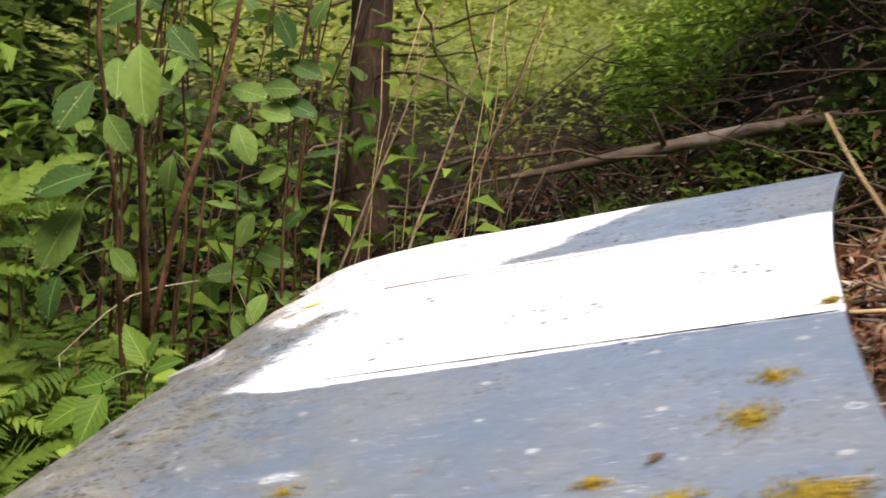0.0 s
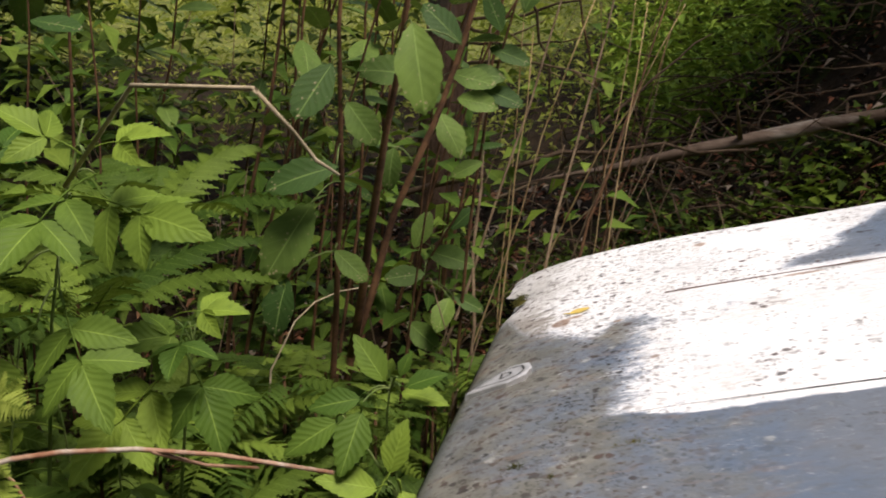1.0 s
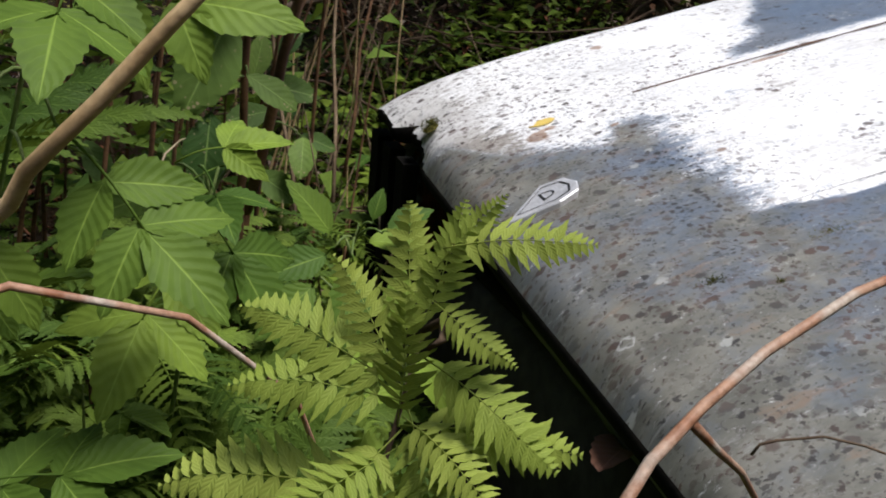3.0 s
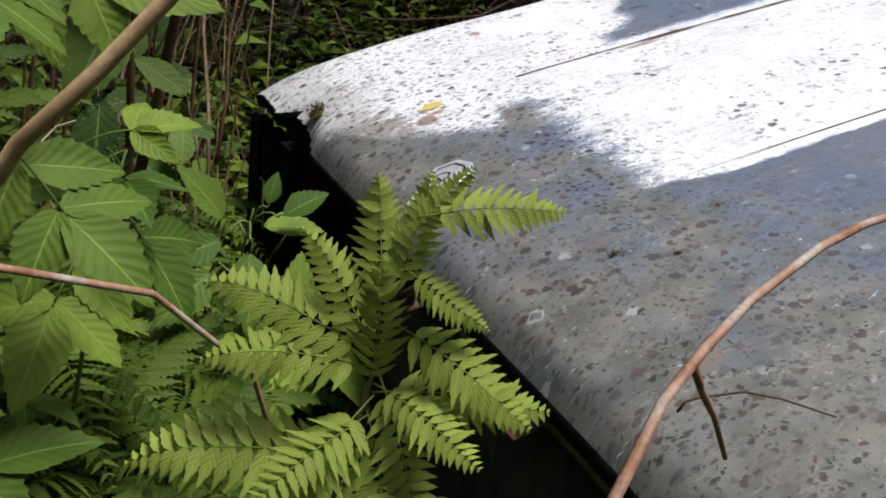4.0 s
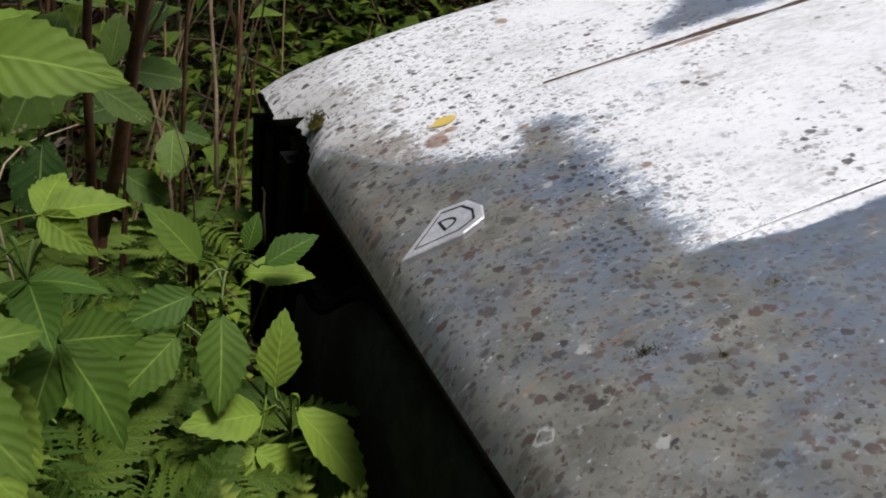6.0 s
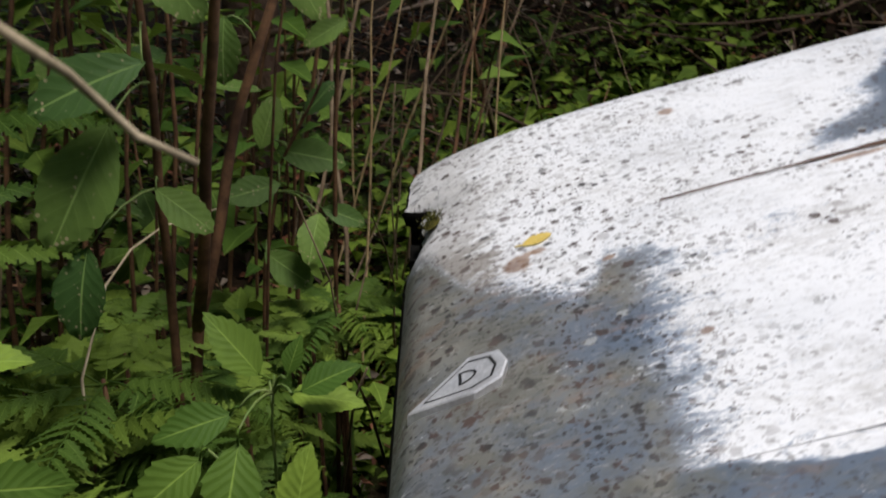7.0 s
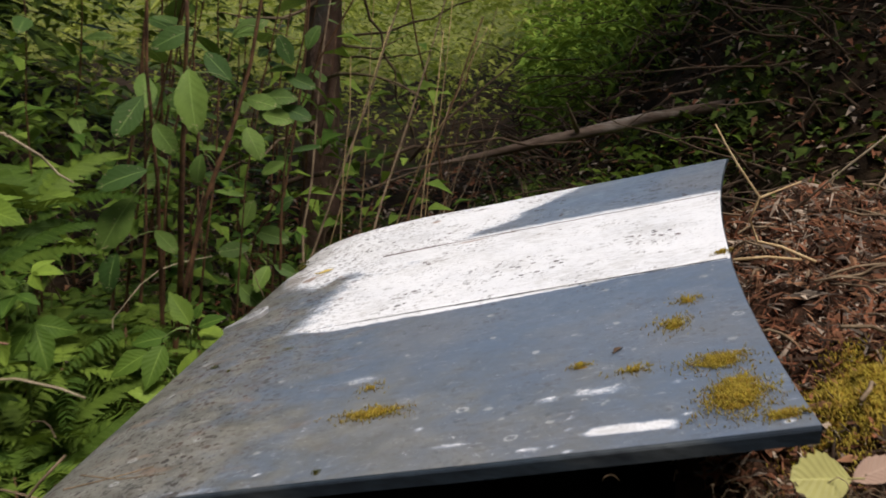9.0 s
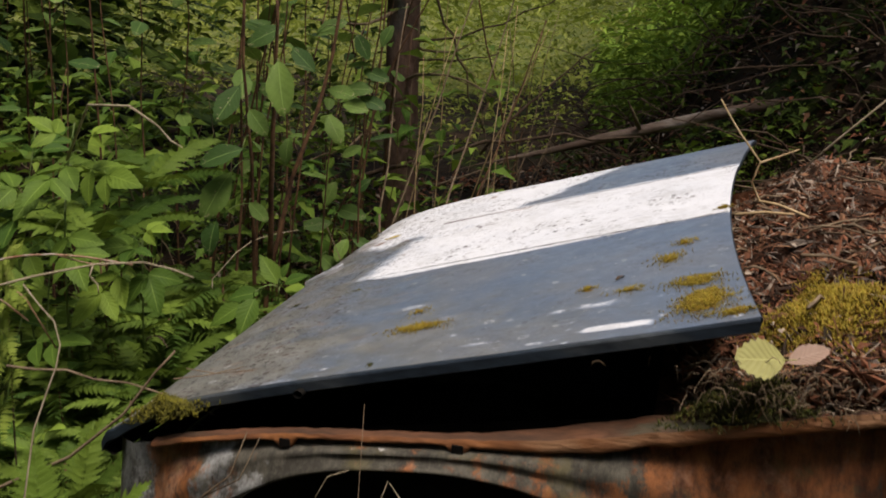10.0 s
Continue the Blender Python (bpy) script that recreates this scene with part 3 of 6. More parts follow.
            row.append((u, out + 0.005 * noise.noise((u * 6, t * 5, 0)) + 0.002 * noise.noise((u * 25, t * 18, 0)), zt - 0.012 + (bottom - zt + 0.012) * t))
        row.append((u, row[-1][1] + 0.02, bottom + 0.004))
        rows.append(row)
    wing.grid(rows)
    part("fender", wing, RUST, car, "rusted wing with peeling paint and open wheel arch")
    inner = Mesh()
    inner.grid([[(0.50 + 0.42 * math.cos(a), y, 0.36 + 0.35 * math.sin(a)) for y in (-0.60, -0.30)] for a in np.linspace(0, 3.1416, 16)])
    inner.grid([[(0.02, -0.30, 0.1), (0.95, -0.30, 0.1)], [(0.02, -0.30, 0.72), (0.95, -0.30, 0.72)]])
    part("wheel_house", inner, PANEL, car, "dark inner wheel housing")
    ledge = Mesh()
    rows, trough = [], []
    for u in np.linspace(0.06, 1.45, 150):
        z = ledge_z(u)
        z += 0.003 * noise.noise((u * 23, 1.0, 0)) + 0.002 * noise.noise((u * 60, 1.0, 0))
        tab = 0.012 if any(abs(u - c) < 0.016 for c in (0.285, 0.545)) else 0.0
        hang = 0.004 + 0.011 * smooth(0.50, 0.72, u) + 0.003 * noise.noise((u * 17, 2.0, 0))
        w = 0.004 * noise.noise((u * 9, 4, 0))
        wide = smooth(0.50, 0.80, u)
        lift = 0.001 + 0.007 * wide
        rows.append([(u, -0.626, z - 0.004), (u, -0.6285, z - 0.005 - 0.6 * hang), (u, -0.630, z - 0.006 - hang - tab), (u, -0.627, z - 0.009 - hang - tab), (u, -0.618, z - 0.010 - hang - tab), (u, -0.606, z - 0.008 - hang)])
        trough.append([(u, -0.612 + 0.022 * wide, z - 0.002 + lift), (u, -0.614 + 0.012 * wide, z - 0.002 + 0.7 * lift + w * wide), (u, -0.616 + 0.004 * wide, z - 0.002 + 0.3 * lift), (u, -0.620, z - 0.002), (u, -0.626, z - 0.004)])
    ledge.grid(rows)
    part("fender_flange", ledge, RUST_LIP, car, "orange-rusted lip along the wing top")
    tray = Mesh()
    tray.grid(trough)
    part("rain_channel", tray, TROUGH, car, "brown and olive stained channel along the wing top")
    # black blocks whose colour stands for the shade inside the holes
    for c in (0.285, 0.545):
        b = Mesh()
        z = ledge_z(c) - 0.016
        b.grid([[(c + sx * 0.008, -0.6305 - d, z + sz * 0.006) for sx, sz in ((-1, -1), (1, -1), (1, 1), (-1, 1))] for d in (0.0, 0.003)], closed=True)
        b.f.append(tuple(range(4, 8)))
        part("clip_hole", b, BLACK, car, "dark clip hole in the channel", smooth=False)
    # engine bay, front and far panels; bay sheets near-black, the gap's shade in their colour
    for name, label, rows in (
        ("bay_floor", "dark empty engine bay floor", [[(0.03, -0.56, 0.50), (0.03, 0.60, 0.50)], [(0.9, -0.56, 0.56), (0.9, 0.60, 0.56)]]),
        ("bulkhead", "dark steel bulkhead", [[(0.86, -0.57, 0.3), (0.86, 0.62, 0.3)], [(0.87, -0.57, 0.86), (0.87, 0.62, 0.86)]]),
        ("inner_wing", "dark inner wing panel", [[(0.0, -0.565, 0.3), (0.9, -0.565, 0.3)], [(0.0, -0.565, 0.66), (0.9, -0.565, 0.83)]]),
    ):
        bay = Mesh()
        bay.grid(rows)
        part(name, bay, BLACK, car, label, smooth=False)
    front = Mesh()
    rows = []
    for v in np.linspace(-0.54, 0.60, 40):
        zt = 0.615 - 0.02 * smooth(-0.1, 0.3, v) - 0.12 * smooth(0.25, 0.5, v)
        rows.append([(0.055, v, zt - 0.012), (0.02, v, zt), (-0.004, v, zt - 0.01), (-0.012, v, zt - 0.10), (-0.004, v, zt - 0.22), (0.02, v, 0.14)])
    front.grid(rows)
    part("front_panel", front, PANEL, car, "dull brown-grey front panel under the open bonnet gap")
    bar = Mesh()
    rows = []
    for v in np.linspace(-0.57, 0.06, 40):
        z = 0.640 + 0.006 * math.sin(5 * v) + 0.003 * noise.noise((v * 14, 6, 0))
        rows.append([(0.030, v, z + 0.004), (0.006, v, z + 0.012), (-0.006, v, z + 0.008), (-0.012, v, z - 0.004), (-0.010, v, z - 0.014), (0.004, v, z - 0.018)])
    bar.grid(rows)
    part("grille_bar", bar, DULL, car, "dull grey-green bent bar above the front panel")
    seal = Mesh()
    seal.tube([(0.008, v, 0.622 - 0.02 * smooth(-0.1, 0.3, v) - 0.13 * smooth(0.25, 0.5, v)) for v in np.linspace(-0.54, 0.55, 24)], 0.008)
    part("rubber_seal", seal, BLACK, car, "black perished rubber seal")
    far = Mesh()
    far.grid([[(u, 0.70 + 0.02 * math.sin(3.14 * t), 0.70 + 0.26 * u - 0.06 - t * 0.55) for t in np.linspace(0, 1, 6)] for u in np.linspace(0.02, 1.6, 20)])
    part("far_fender", far, RUST, car, "rusted far wing")
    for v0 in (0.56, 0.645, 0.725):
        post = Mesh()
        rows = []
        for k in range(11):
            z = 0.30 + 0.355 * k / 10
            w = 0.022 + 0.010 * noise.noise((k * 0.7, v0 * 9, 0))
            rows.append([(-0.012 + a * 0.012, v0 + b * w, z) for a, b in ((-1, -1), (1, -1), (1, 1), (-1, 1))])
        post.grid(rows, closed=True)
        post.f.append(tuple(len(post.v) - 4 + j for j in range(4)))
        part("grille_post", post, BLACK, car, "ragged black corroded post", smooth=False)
    wire = Mesh()
    wire.tube([(-0.028, 0.66, 0.575), (-0.03, 0.635, 0.577), (-0.034, 0.62, 0.555), (-0.032, 0.618, 0.52), (-0.03, 0.625, 0.505)], 0.0016, 5)
    part("bare_wire", wire, PALE, car, "thin pale bent wire")
    trim = Mesh()
    trim.grid([[(u, -0.66 + 0.01 * a, 0.905 + 0.19 * (u - 1.1) + 0.016 * b) for a, b in ((-0.3, -1), (-0.6, 0), (-0.3, 1), (1, 1.2), (4, 1.2))] for u in np.linspace(1.12, 1.6, 12)])
    part("side_trim", trim, EDGE, car, "blue painted scuttle edge")
    cowl = Mesh()
    cowl.grid([[(u, v, 0.83 + 0.12 * (u - 0.87)) for v in np.linspace(-0.61, 0.70, 8)] for u in np.linspace(0.87, 2.0, 8)])
    part("scuttle", cowl, RUST, car, "rusted scuttle panel buried in litter")
    return car


def emblem(car):
    """A pointed six-sided chrome plate with an engraved border and one letter."""
    cu, cv = 0.022, 0.132
    slope_u = (hood_top(0.055, cv) - hood_top(-0.012, cv)) / 0.067
    base = hood_top(0.055, cv) + 0.0035
    def at(a, b, h):
        return (cu + a, cv + b, base + slope_u * (cu + a - 0.055) + 0.012 * b + h)
    ring = [(-0.040, -0.013), (0.014, -0.026), (0.036, -0.020), (0.042, 0.000), (0.036, 0.022), (0.012, 0.032)]
    plate = Mesh()
    rows = []
    for s, h in ((1.0, -0.006), (1.0, 0.004), (0.95, 0.0055), (0.86, 0.0058), (0.4, 0.0058), (0.02, 0.0058)):
        r = []
        for k in range(6):
            (a, b), (c, d) = ring[k], ring[(k + 1) % 6]
            for t in (0, 0.25, 0.5, 0.75):
                r.append(at((a + (c - a) * t) * s, (b + (d - b) * t) * s, h))
        rows.append(r)
    plate.grid(rows, closed=True)
    plate.f.append(tuple(len(plate.v) - 24 + j for j in range(24)))
    ob = part("emblem", plate, CHROME, car, "pointed six-sided tarnished chrome emblem", smooth=False)
    line = Mesh()
    rows = [[], []]
    for k in range(6):
        (a, b), (c, d) = ring[k], ring[(k + 1) % 6]
        for t in (0, 0.25, 0.5, 0.75):
            for row, s in zip(rows, (0.74, 0.68)):
                row.append(at((a + (c - a) * t) * s + 0.002, (b + (d - b) * t) * s, 0.0062))
    line.grid(rows, closed=True)
    part("border_line", line, ENGRAVED, ob, "engraved dark border")
    letter = Mesh()
    outer = [(0.002, -0.008), (0.002, 0.011)] + [(0.002 + 0.015 * math.sin(a), 0.0015 + 0.0095 * math.cos(a)) for a in np.linspace(0.15, 2.99, 9)]
    inner = [(0.0046, -0.0055), (0.0046, 0.0085)] + [(0.004 + 0.0105 * math.sin(a), 0.0015 + 0.0070 * math.cos(a)) for a in np.linspace(0.15, 2.99, 9)]
    letter.grid([[at(a, b, 0.0064) for a, b in outer], [at(a, b, 0.0064) for a, b in inner]], closed=True)
    part("letter", letter, ENGRAVED, ob, "engraved round-backed letter shape")


car = build_car()


# ---- litter, moss and leaves on the car ----
def on_hood(u, v, h=0.0):
    return CAR @ Vector((u, v, hood_top(u, v) + h))


def heap_z(u, v):
    """Height of the litter that has filled the scuttle."""
    z = 0.86 + 0.10 * smooth(0.84, 1.05, u) + 0.13 * smooth(1.0, 1.7, u)
    z += 0.05 * noise.noise((u * 4, v * 4, 7)) + 0.028 * noise.noise((u * 12, v * 12, 2)) + 0.01 * noise.noise((u * 34, v * 34, 2))
    z -= 0.06 * (1 - smooth(-0.62, -0.42, v)) + 0.12 * smooth(0.55, 0.85, v)
    z -= 0.75 * smooth(0.8, 1.6, v) + 0.8 * smooth(1.7, 2.5, u)
    return z


def build_heap():
    rnd = random.Random(5)
    h = Mesh()
    us, vs = np.linspace(0.80, 2.6, 130), np.concatenate(([-0.606, -0.603], np.linspace(-0.60, 1.7, 150)))
    h.grid([[CAR @ Vector((u, v, heap_z(u, v) if v > -0.602 else min(heap_z(u, v), 0.665 + 0.19 * u + (0.03 if v > -0.605 else 0.0)))) for v in vs] for u in us])
    ob = thing("litter_heap", h, LITTER, "heap of reddish-brown needles and bark litter on the scuttle", "litter", kind="stuff")
    c = Mesh()
    for k in range(19000):
        u, v = 0.83 + 1.1 * rnd.random() ** 1.3, rnd.uniform(-0.6, 1.0)
        p = CAR @ Vector((u, v, heap_z(u, v) + rnd.uniform(0.0, 0.014)))
        a, el = rnd.uniform(0, 6.283), rnd.gauss(0, 0.5)
        d = Vector((math.cos(a) * math.cos(el), math.sin(a) * math.cos(el), math.sin(el)))
        if k % 3:
            l, w = rnd.uniform(0.012, 0.06), rnd.uniform(0.0006, 0.0026)
            s = d.cross(Vector((0, 0, 1))).normalized() * w
            c.add([p - d * l / 2 - s, p - d * l / 2 + s, p + d * l / 2, p + Vector((0, 0, w * 1.6))], [(0, 1, 3), (1, 2, 3), (2, 0, 3)])
        else:
            l, w = 0.006 + 0.03 * rnd.random() ** 2.5, rnd.uniform(0.003, 0.010)
            s = d.cross(Vector((rnd.uniform(-.5, .5), rnd.uniform(-.5, .5), 1))).normalized() * w
            up = Vector((0, 0, rnd.uniform(0.002, 0.007)))
            c.add([p - d * l, p - s * 0.6 + up, p + d * l, p + s * 0.7, p + up], [(0, 1, 4), (1, 2, 4), (2, 3, 4), (3, 0, 4)])
    for k in range(1800):
        u = rnd.uniform(0.93, 1.7)
        low, high = 0.675 + 0.19 * u, max(0.70 + 0.19 * u, heap_z(u, -0.6))
        p = CAR @ Vector((u, rnd.uniform(-0.622, -0.60), rnd.uniform(low, high + 0.01)))
        a = rnd.uniform(0, 6.283)
        d = Vector((math.cos(a), 0.4 * math.sin(a), rnd.gauss(0, 0.5))).normalized()
        l, b = rnd.uniform(0.008, 0.03), rnd.uniform(0.0008, 0.005)
        q = d.cross(Vector((0.2, -1, 0.4))).normalized() * b
        c.add([p - d * l, p - q, p + d * l, p + q, p + Vector((0, -0.004, 0.002))], [(0, 1, 4), (1, 2, 4), (2, 3, 4), (3, 0, 4)])
    w = Mesh()
    for k in range(260):
        u, v = 0.86 + 1.0 * rnd.random() ** 1.3, rnd.uniform(-0.55, 0.9)
        p = CAR @ Vector((u, v, heap_z(u, v) + rnd.uniform(0.004, 0.02)))
        a, l = rnd.uniform(0, 6.283), rnd.uniform(0.03, 0.14)
        w.tube(bent(p, p + Vector((l * math.cos(a), l * math.sin(a), rnd.uniform(-0.01, 0.03))), rnd.uniform(0, 0.012), 5, 0.004, rnd), [rnd.uniform(0.0009, 0.003)] * 5, 5)
    thing("twig_litter", w, TWIG, "short dead twigs scattered over the litter", "litter", kind="stuff")
    thing("bark_chips", c, CHIPS, "loose brown needles, bark flakes and twig ends", "litter", kind="stuff", smooth=False)


def moss_clump(name, label, cu, cv, ru, rv, high, count, material, surface, seed, length=0.0065):
    """A cushion of short pointed shoots over a low dome."""
    rnd = random.Random(seed)
    m = Mesh()
    for k in range(count):
        a, r = rnd.uniform(0, 6.283), min(1.15, abs(rnd.gauss(0, 0.45)))
        edge = 1 + 0.7 * noise.noise((math.cos(a) * 2.2 + seed, math.sin(a) * 2.2, 0))
        u, v = cu + ru * r * edge * math.cos(a), cv + rv * r * edge * math.sin(a)
        dome = high * max(0, 1 - r * r) * (0.75 + 0.5 * noise.noise((u * 30, v * 30, seed)))
        base = CAR @ Vector((u, v, surface(u, v) + dome * rnd.uniform(0.55, 1.0) - 0.001))
        d = Vector((rnd.gauss(0, 0.6), rnd.gauss(0, 0.6), 0.9)).normalized()
        l = 1.5 * length * rnd.uniform(0.5, 1.4)
        s = d.cross(Vector((rnd.uniform(-1, 1), rnd.uniform(-1, 1), 0.1))).normalized() * l * 0.10
        q = d.cross(s).normalized() * l * 0.10
        mid = base + d * l * 0.45
        m.add([base, mid + s, mid - s * 0.5 + q, mid - s * 0.5 - q, base + d * l], [(0, 1, 2), (0, 2, 3), (0, 3, 1), (4, 2, 1), (4, 3, 2), (4, 1, 3)])
    rows = []
    for r in np.linspace(0, 1, 6):
        rows.append([CAR @ Vector((cu + ru * r * 0.5 * math.cos(a), cv + rv * r * 0.5 * math.sin(a), surface(cu + ru * r * 0.5 * math.cos(a), cv + rv * r * 0.5 * math.sin(a)) + high * 0.5 * (1 - r * r) - 0.001)) for a in np.linspace(0, 6.2832, 17)[:-1]])
    m.grid(rows, closed=True)
    return thing(name, m, material, label, "moss", group="moss cushions")


def loose_leaf(label, p, heading, length, width, material, tilt=0.0, fold=0.25, droop=0.1, teeth=0.06, roll=0.0):
    m = Mesh()
    leaf_shape(m, Matrix.Identity(4), length, width, 0.42, fold, droop, teeth, 15, 0.0, 0.3)
    m.tube([(0, -0.25 * length, 0.002), (0, -0.1 * length, 0.001), (0, 0.03 * length, 0)], [0.0009, 0.001, 0.0008], 5)
    ob = thing("fallen_leaf", m, material, label, "leaf", group="fallen leaves")
    ob.matrix_world = Matrix.Translation(p) @ Euler((radians(tilt), radians(roll), radians(heading))).to_matrix().to_4x4()
    return ob


def lay_flat(ob, u, v, heading, h=0.0015):
    """Lay a loose leaf on the bonnet along its slope."""
    e = 0.004
    a, b = on_hood(u + e, v) - on_hood(u - e, v), on_hood(u, v + e) - on_hood(u, v - e)
    n = a.cross(b).normalized()
    y = (a.normalized() * math.cos(heading) + b.normalized() * math.sin(heading)).normalized()
    x = y.cross(n).normalized()
    ob.matrix_world = Matrix.Translation(on_hood(u, v, h)) @ Matrix((x, y, n)).transposed().to_4x4()


build_heap()
flat = lambda u, v: hood_top(u, v)
for args in (
    ("large moss cushion on the bonnet corner", 0.85, -0.54, 0.045, 0.062, 0.012, 4200, MOSS),
    ("thin moss film on the bonnet", 0.835, -0.440, 0.050, 0.034, 0.005, 1500, MOSS),
    ("thin moss film on the bonnet", 0.785, -0.30, 0.034, 0.045, 0.004, 420, MOSS),
    ("thin moss film on the bonnet", 0.80, -0.215, 0.030, 0.030, 0.003, 220, MOSS),
    ("sparse moss film on the bonnet", 0.74, -0.43, 0.040, 0.020, 0.002, 200, MOSS),
    ("sparse moss film on the bonnet", 0.40, -0.36, 0.030, 0.030, 0.002, 110, MOSS),
    ("moss strand along the bonnet edge", 0.895, -0.60, 0.040, 0.014, 0.005, 600, MOSS),
    ("small moss scrap on the bonnet", 0.676, -0.394, 0.022, 0.010, 0.004, 160, MOSS),
    ("moss strand on the bonnet crease", 0.85, -0.035, 0.022, 0.012, 0.004, 160, MOSS),
    ("flat moss patch on the bonnet", 0.425, -0.445, 0.055, 0.024, 0.004, 1300, MOSS),
    ("small moss tuft on the bonnet edge", 0.400, -0.590, 0.008, 0.008, 0.006, 70, MOSS_DARK),
    ("dark moss tuft on the bonnet", 0.079, -0.142, 0.012, 0.009, 0.002, 130, MOSS_DARK),
    ("ring of lichen moss on the bonnet", 0.198, -0.128, 0.030, 0.019, 0.0004, 330, MOSS_OLIVE),
    ("small moss dot on the bonnet", 0.120, -0.180, 0.005, 0.005, 0.0015, 50, MOSS_DARK),
    ("moss pad on the bonnet's rusted nose", 0.002, 0.505, 0.020, 0.030, 0.009, 260, MOSS_DARK),
):
    moss_clump("moss", "yellow-green " + args[0] if args[7] is MOSS else args[0], *args[1:8], flat, int(args[1] * 1000), 0.0022 if "tuft" in args[0] or "dot" in args[0] else 0.0014 if "ring" in args[0] else 0.0038)
moss_clump("moss", "olive moss pad at the front corner of the wing", 0.085, -0.618, 0.060, 0.024, 0.026, 5200, MOSS_OLIVE, lambda u, v: 0.706 + 0.26 * u + 0.008 * noise.noise((u * 60, v * 60, 3)), 31, 0.0065)
moss_clump("moss", "wide golden moss bank on the scuttle", 1.01, -0.43, 0.11, 0.13, 0.03, 17000, MOSS, heap_z, 32, 0.0065)
moss_clump("moss", "dark moss and root lump on the wing channel", 0.925, -0.610, 0.105, 0.042, 0.052, 9000, MOSS_DARK, lambda u, v: 0.846 + 0.19 * (u - 0.9), 33, 0.0055)
roots = Mesh()
root_rnd = random.Random(77)
for k in range(190):
    u, v = root_rnd.gauss(0.955, 0.06), root_rnd.uniform(-0.668, -0.58)
    p = CAR @ Vector((u, v, 0.88 + root_rnd.uniform(0, 0.055)))
    q = p + Vector((root_rnd.uniform(-0.03, 0.03), root_rnd.uniform(-0.02, 0.01), root_rnd.uniform(-0.03, 0.012)))
    roots.tube(bent(p, q, 0.008, 5, 0.003, root_rnd), [0.0007, 0.00065, 0.0006, 0.0005, 0.0004], 5)
thing("dry_roots", roots, TWIG, "fine dry roots and needles hanging over the wing channel", "roots", kind="stuff")
lay_flat(loose_leaf("bright yellow fallen leaf on the white bonnet patch", on_hood(0.103, 0.350), 0, 0.032, 0.022, BIRCH, 0, 0.03, 0.02, 0.04), 0.092, 0.345, 0.25)
loose_leaf("pale yellow toothed leaf on the wing channel", CAR @ Vector((0.957, -0.635, 0.940)), 98, 0.062, 0.052, YELLOW, 6, 0.10, 0.05, 0.1, -48)
loose_leaf("dry pinkish leaf on the wing channel", CAR @ Vector((0.963, -0.625, 0.934)), -62, 0.056, 0.030, DRYLEAF, 22, 0.2, 0.1, 0.04, 30)
loose_leaf("curled brown dead leaf on the front panel", CAR @ Vector((0.012, -0.175, 0.618)), 120, 0.075, 0.045, RUSTLEAF, 8, 0.35, 0.12, 0.05, 10)
lay_flat(loose_leaf("curled dark leaf scrap on the bonnet", on_hood(0.715, -0.365), 0, 0.022, 0.010, BRUSH, 0, 0.4), 0.715, -0.365, 1.2)


# ---- plants ----
def stalk(label, pts, r0, r1, material, name="dry_stalk", category="twig", group="dry stalks", forks=()):
    m = Mesh()
    n = len(pts)
    m.tube(pts, [r0 + (r1 - r0) * k / (n - 1) for k in range(n)], 7)
    ob = thing(name, m, material, label, category, group)
    for way, a, b in forks:
        f = Mesh()
        f.tube(way, [a + (b - a) * k / (len(way) - 1) for k in range(len(way))], 6)
        part("side_twig", f, material, ob)
    return ob


def leaf_data(name, material, length, width, seed, **kw):
    rnd = random.Random(seed)
    m = Mesh()
    leaf_shape(m, Matrix.Identity(4), length, width, fold=rnd.uniform(0.06, 0.28), droop=rnd.uniform(0.03, 0.3), **kw)
    return m.data(name, material)


WILLOW_LEAVES = [leaf_data("leaf", LEAF, 0.082, 0.043 + 0.004 * (k % 3), k, base=0.48, teeth=0.035, nl=17, tip=0.35) for k in range(6)]


def compound_leaf(seed, count, size, material=None):
    """A stalk with three or five toothed leaflets, grown along +y."""
    rnd = random.Random(seed)
    m = Mesh()
    reach = size * (0.12 if count == 1 else 0.9 if count == 3 else 1.35)
    pts = [Vector((0, reach * t, 0.10 * size * math.sin(3.0 * t) - 0.15 * size * t * t)) for t in np.linspace(0, 1, 6)]
    m.tube(pts, [0.0016, 0.0015, 0.0013, 0.0012, 0.0011, 0.001], 5)
    def leaflet(p, ang, l, w):
        d = Vector((math.sin(ang), math.cos(ang), rnd.uniform(-0.25, 0.1)))
        leaf_shape(m, aim(p, d, rnd.uniform(-0.3, 0.3)), l, w, 0.38, rnd.uniform(0.12, 0.36), rnd.uniform(0.15, 0.45), 0.06, 19, 0.011, 1.0)
    leaflet(pts[-1], rnd.uniform(-0.1, 0.1), size * 1.1, size * 0.62)
    for k in range((count - 1) // 2):
        p = pts[-1].lerp(pts[0], 0.06 + 0.40 * k)
        for sgn in (-1, 1):
            leaflet(p, sgn * rnd.uniform(0.95, 1.3), size * rnd.uniform(0.8, 0.95), size * 0.52)
    return m.data("leaf", material or RASP)


RASP_SIZE = (0.070, 0.078, 0.085, 0.072, 0.09, 0.064, 0.08)
RASP_LEAVES = [compound_leaf(20 + k, 1 if k == 6 else 5 if k % 2 else 3, RASP_SIZE[k]) for k in range(7)]


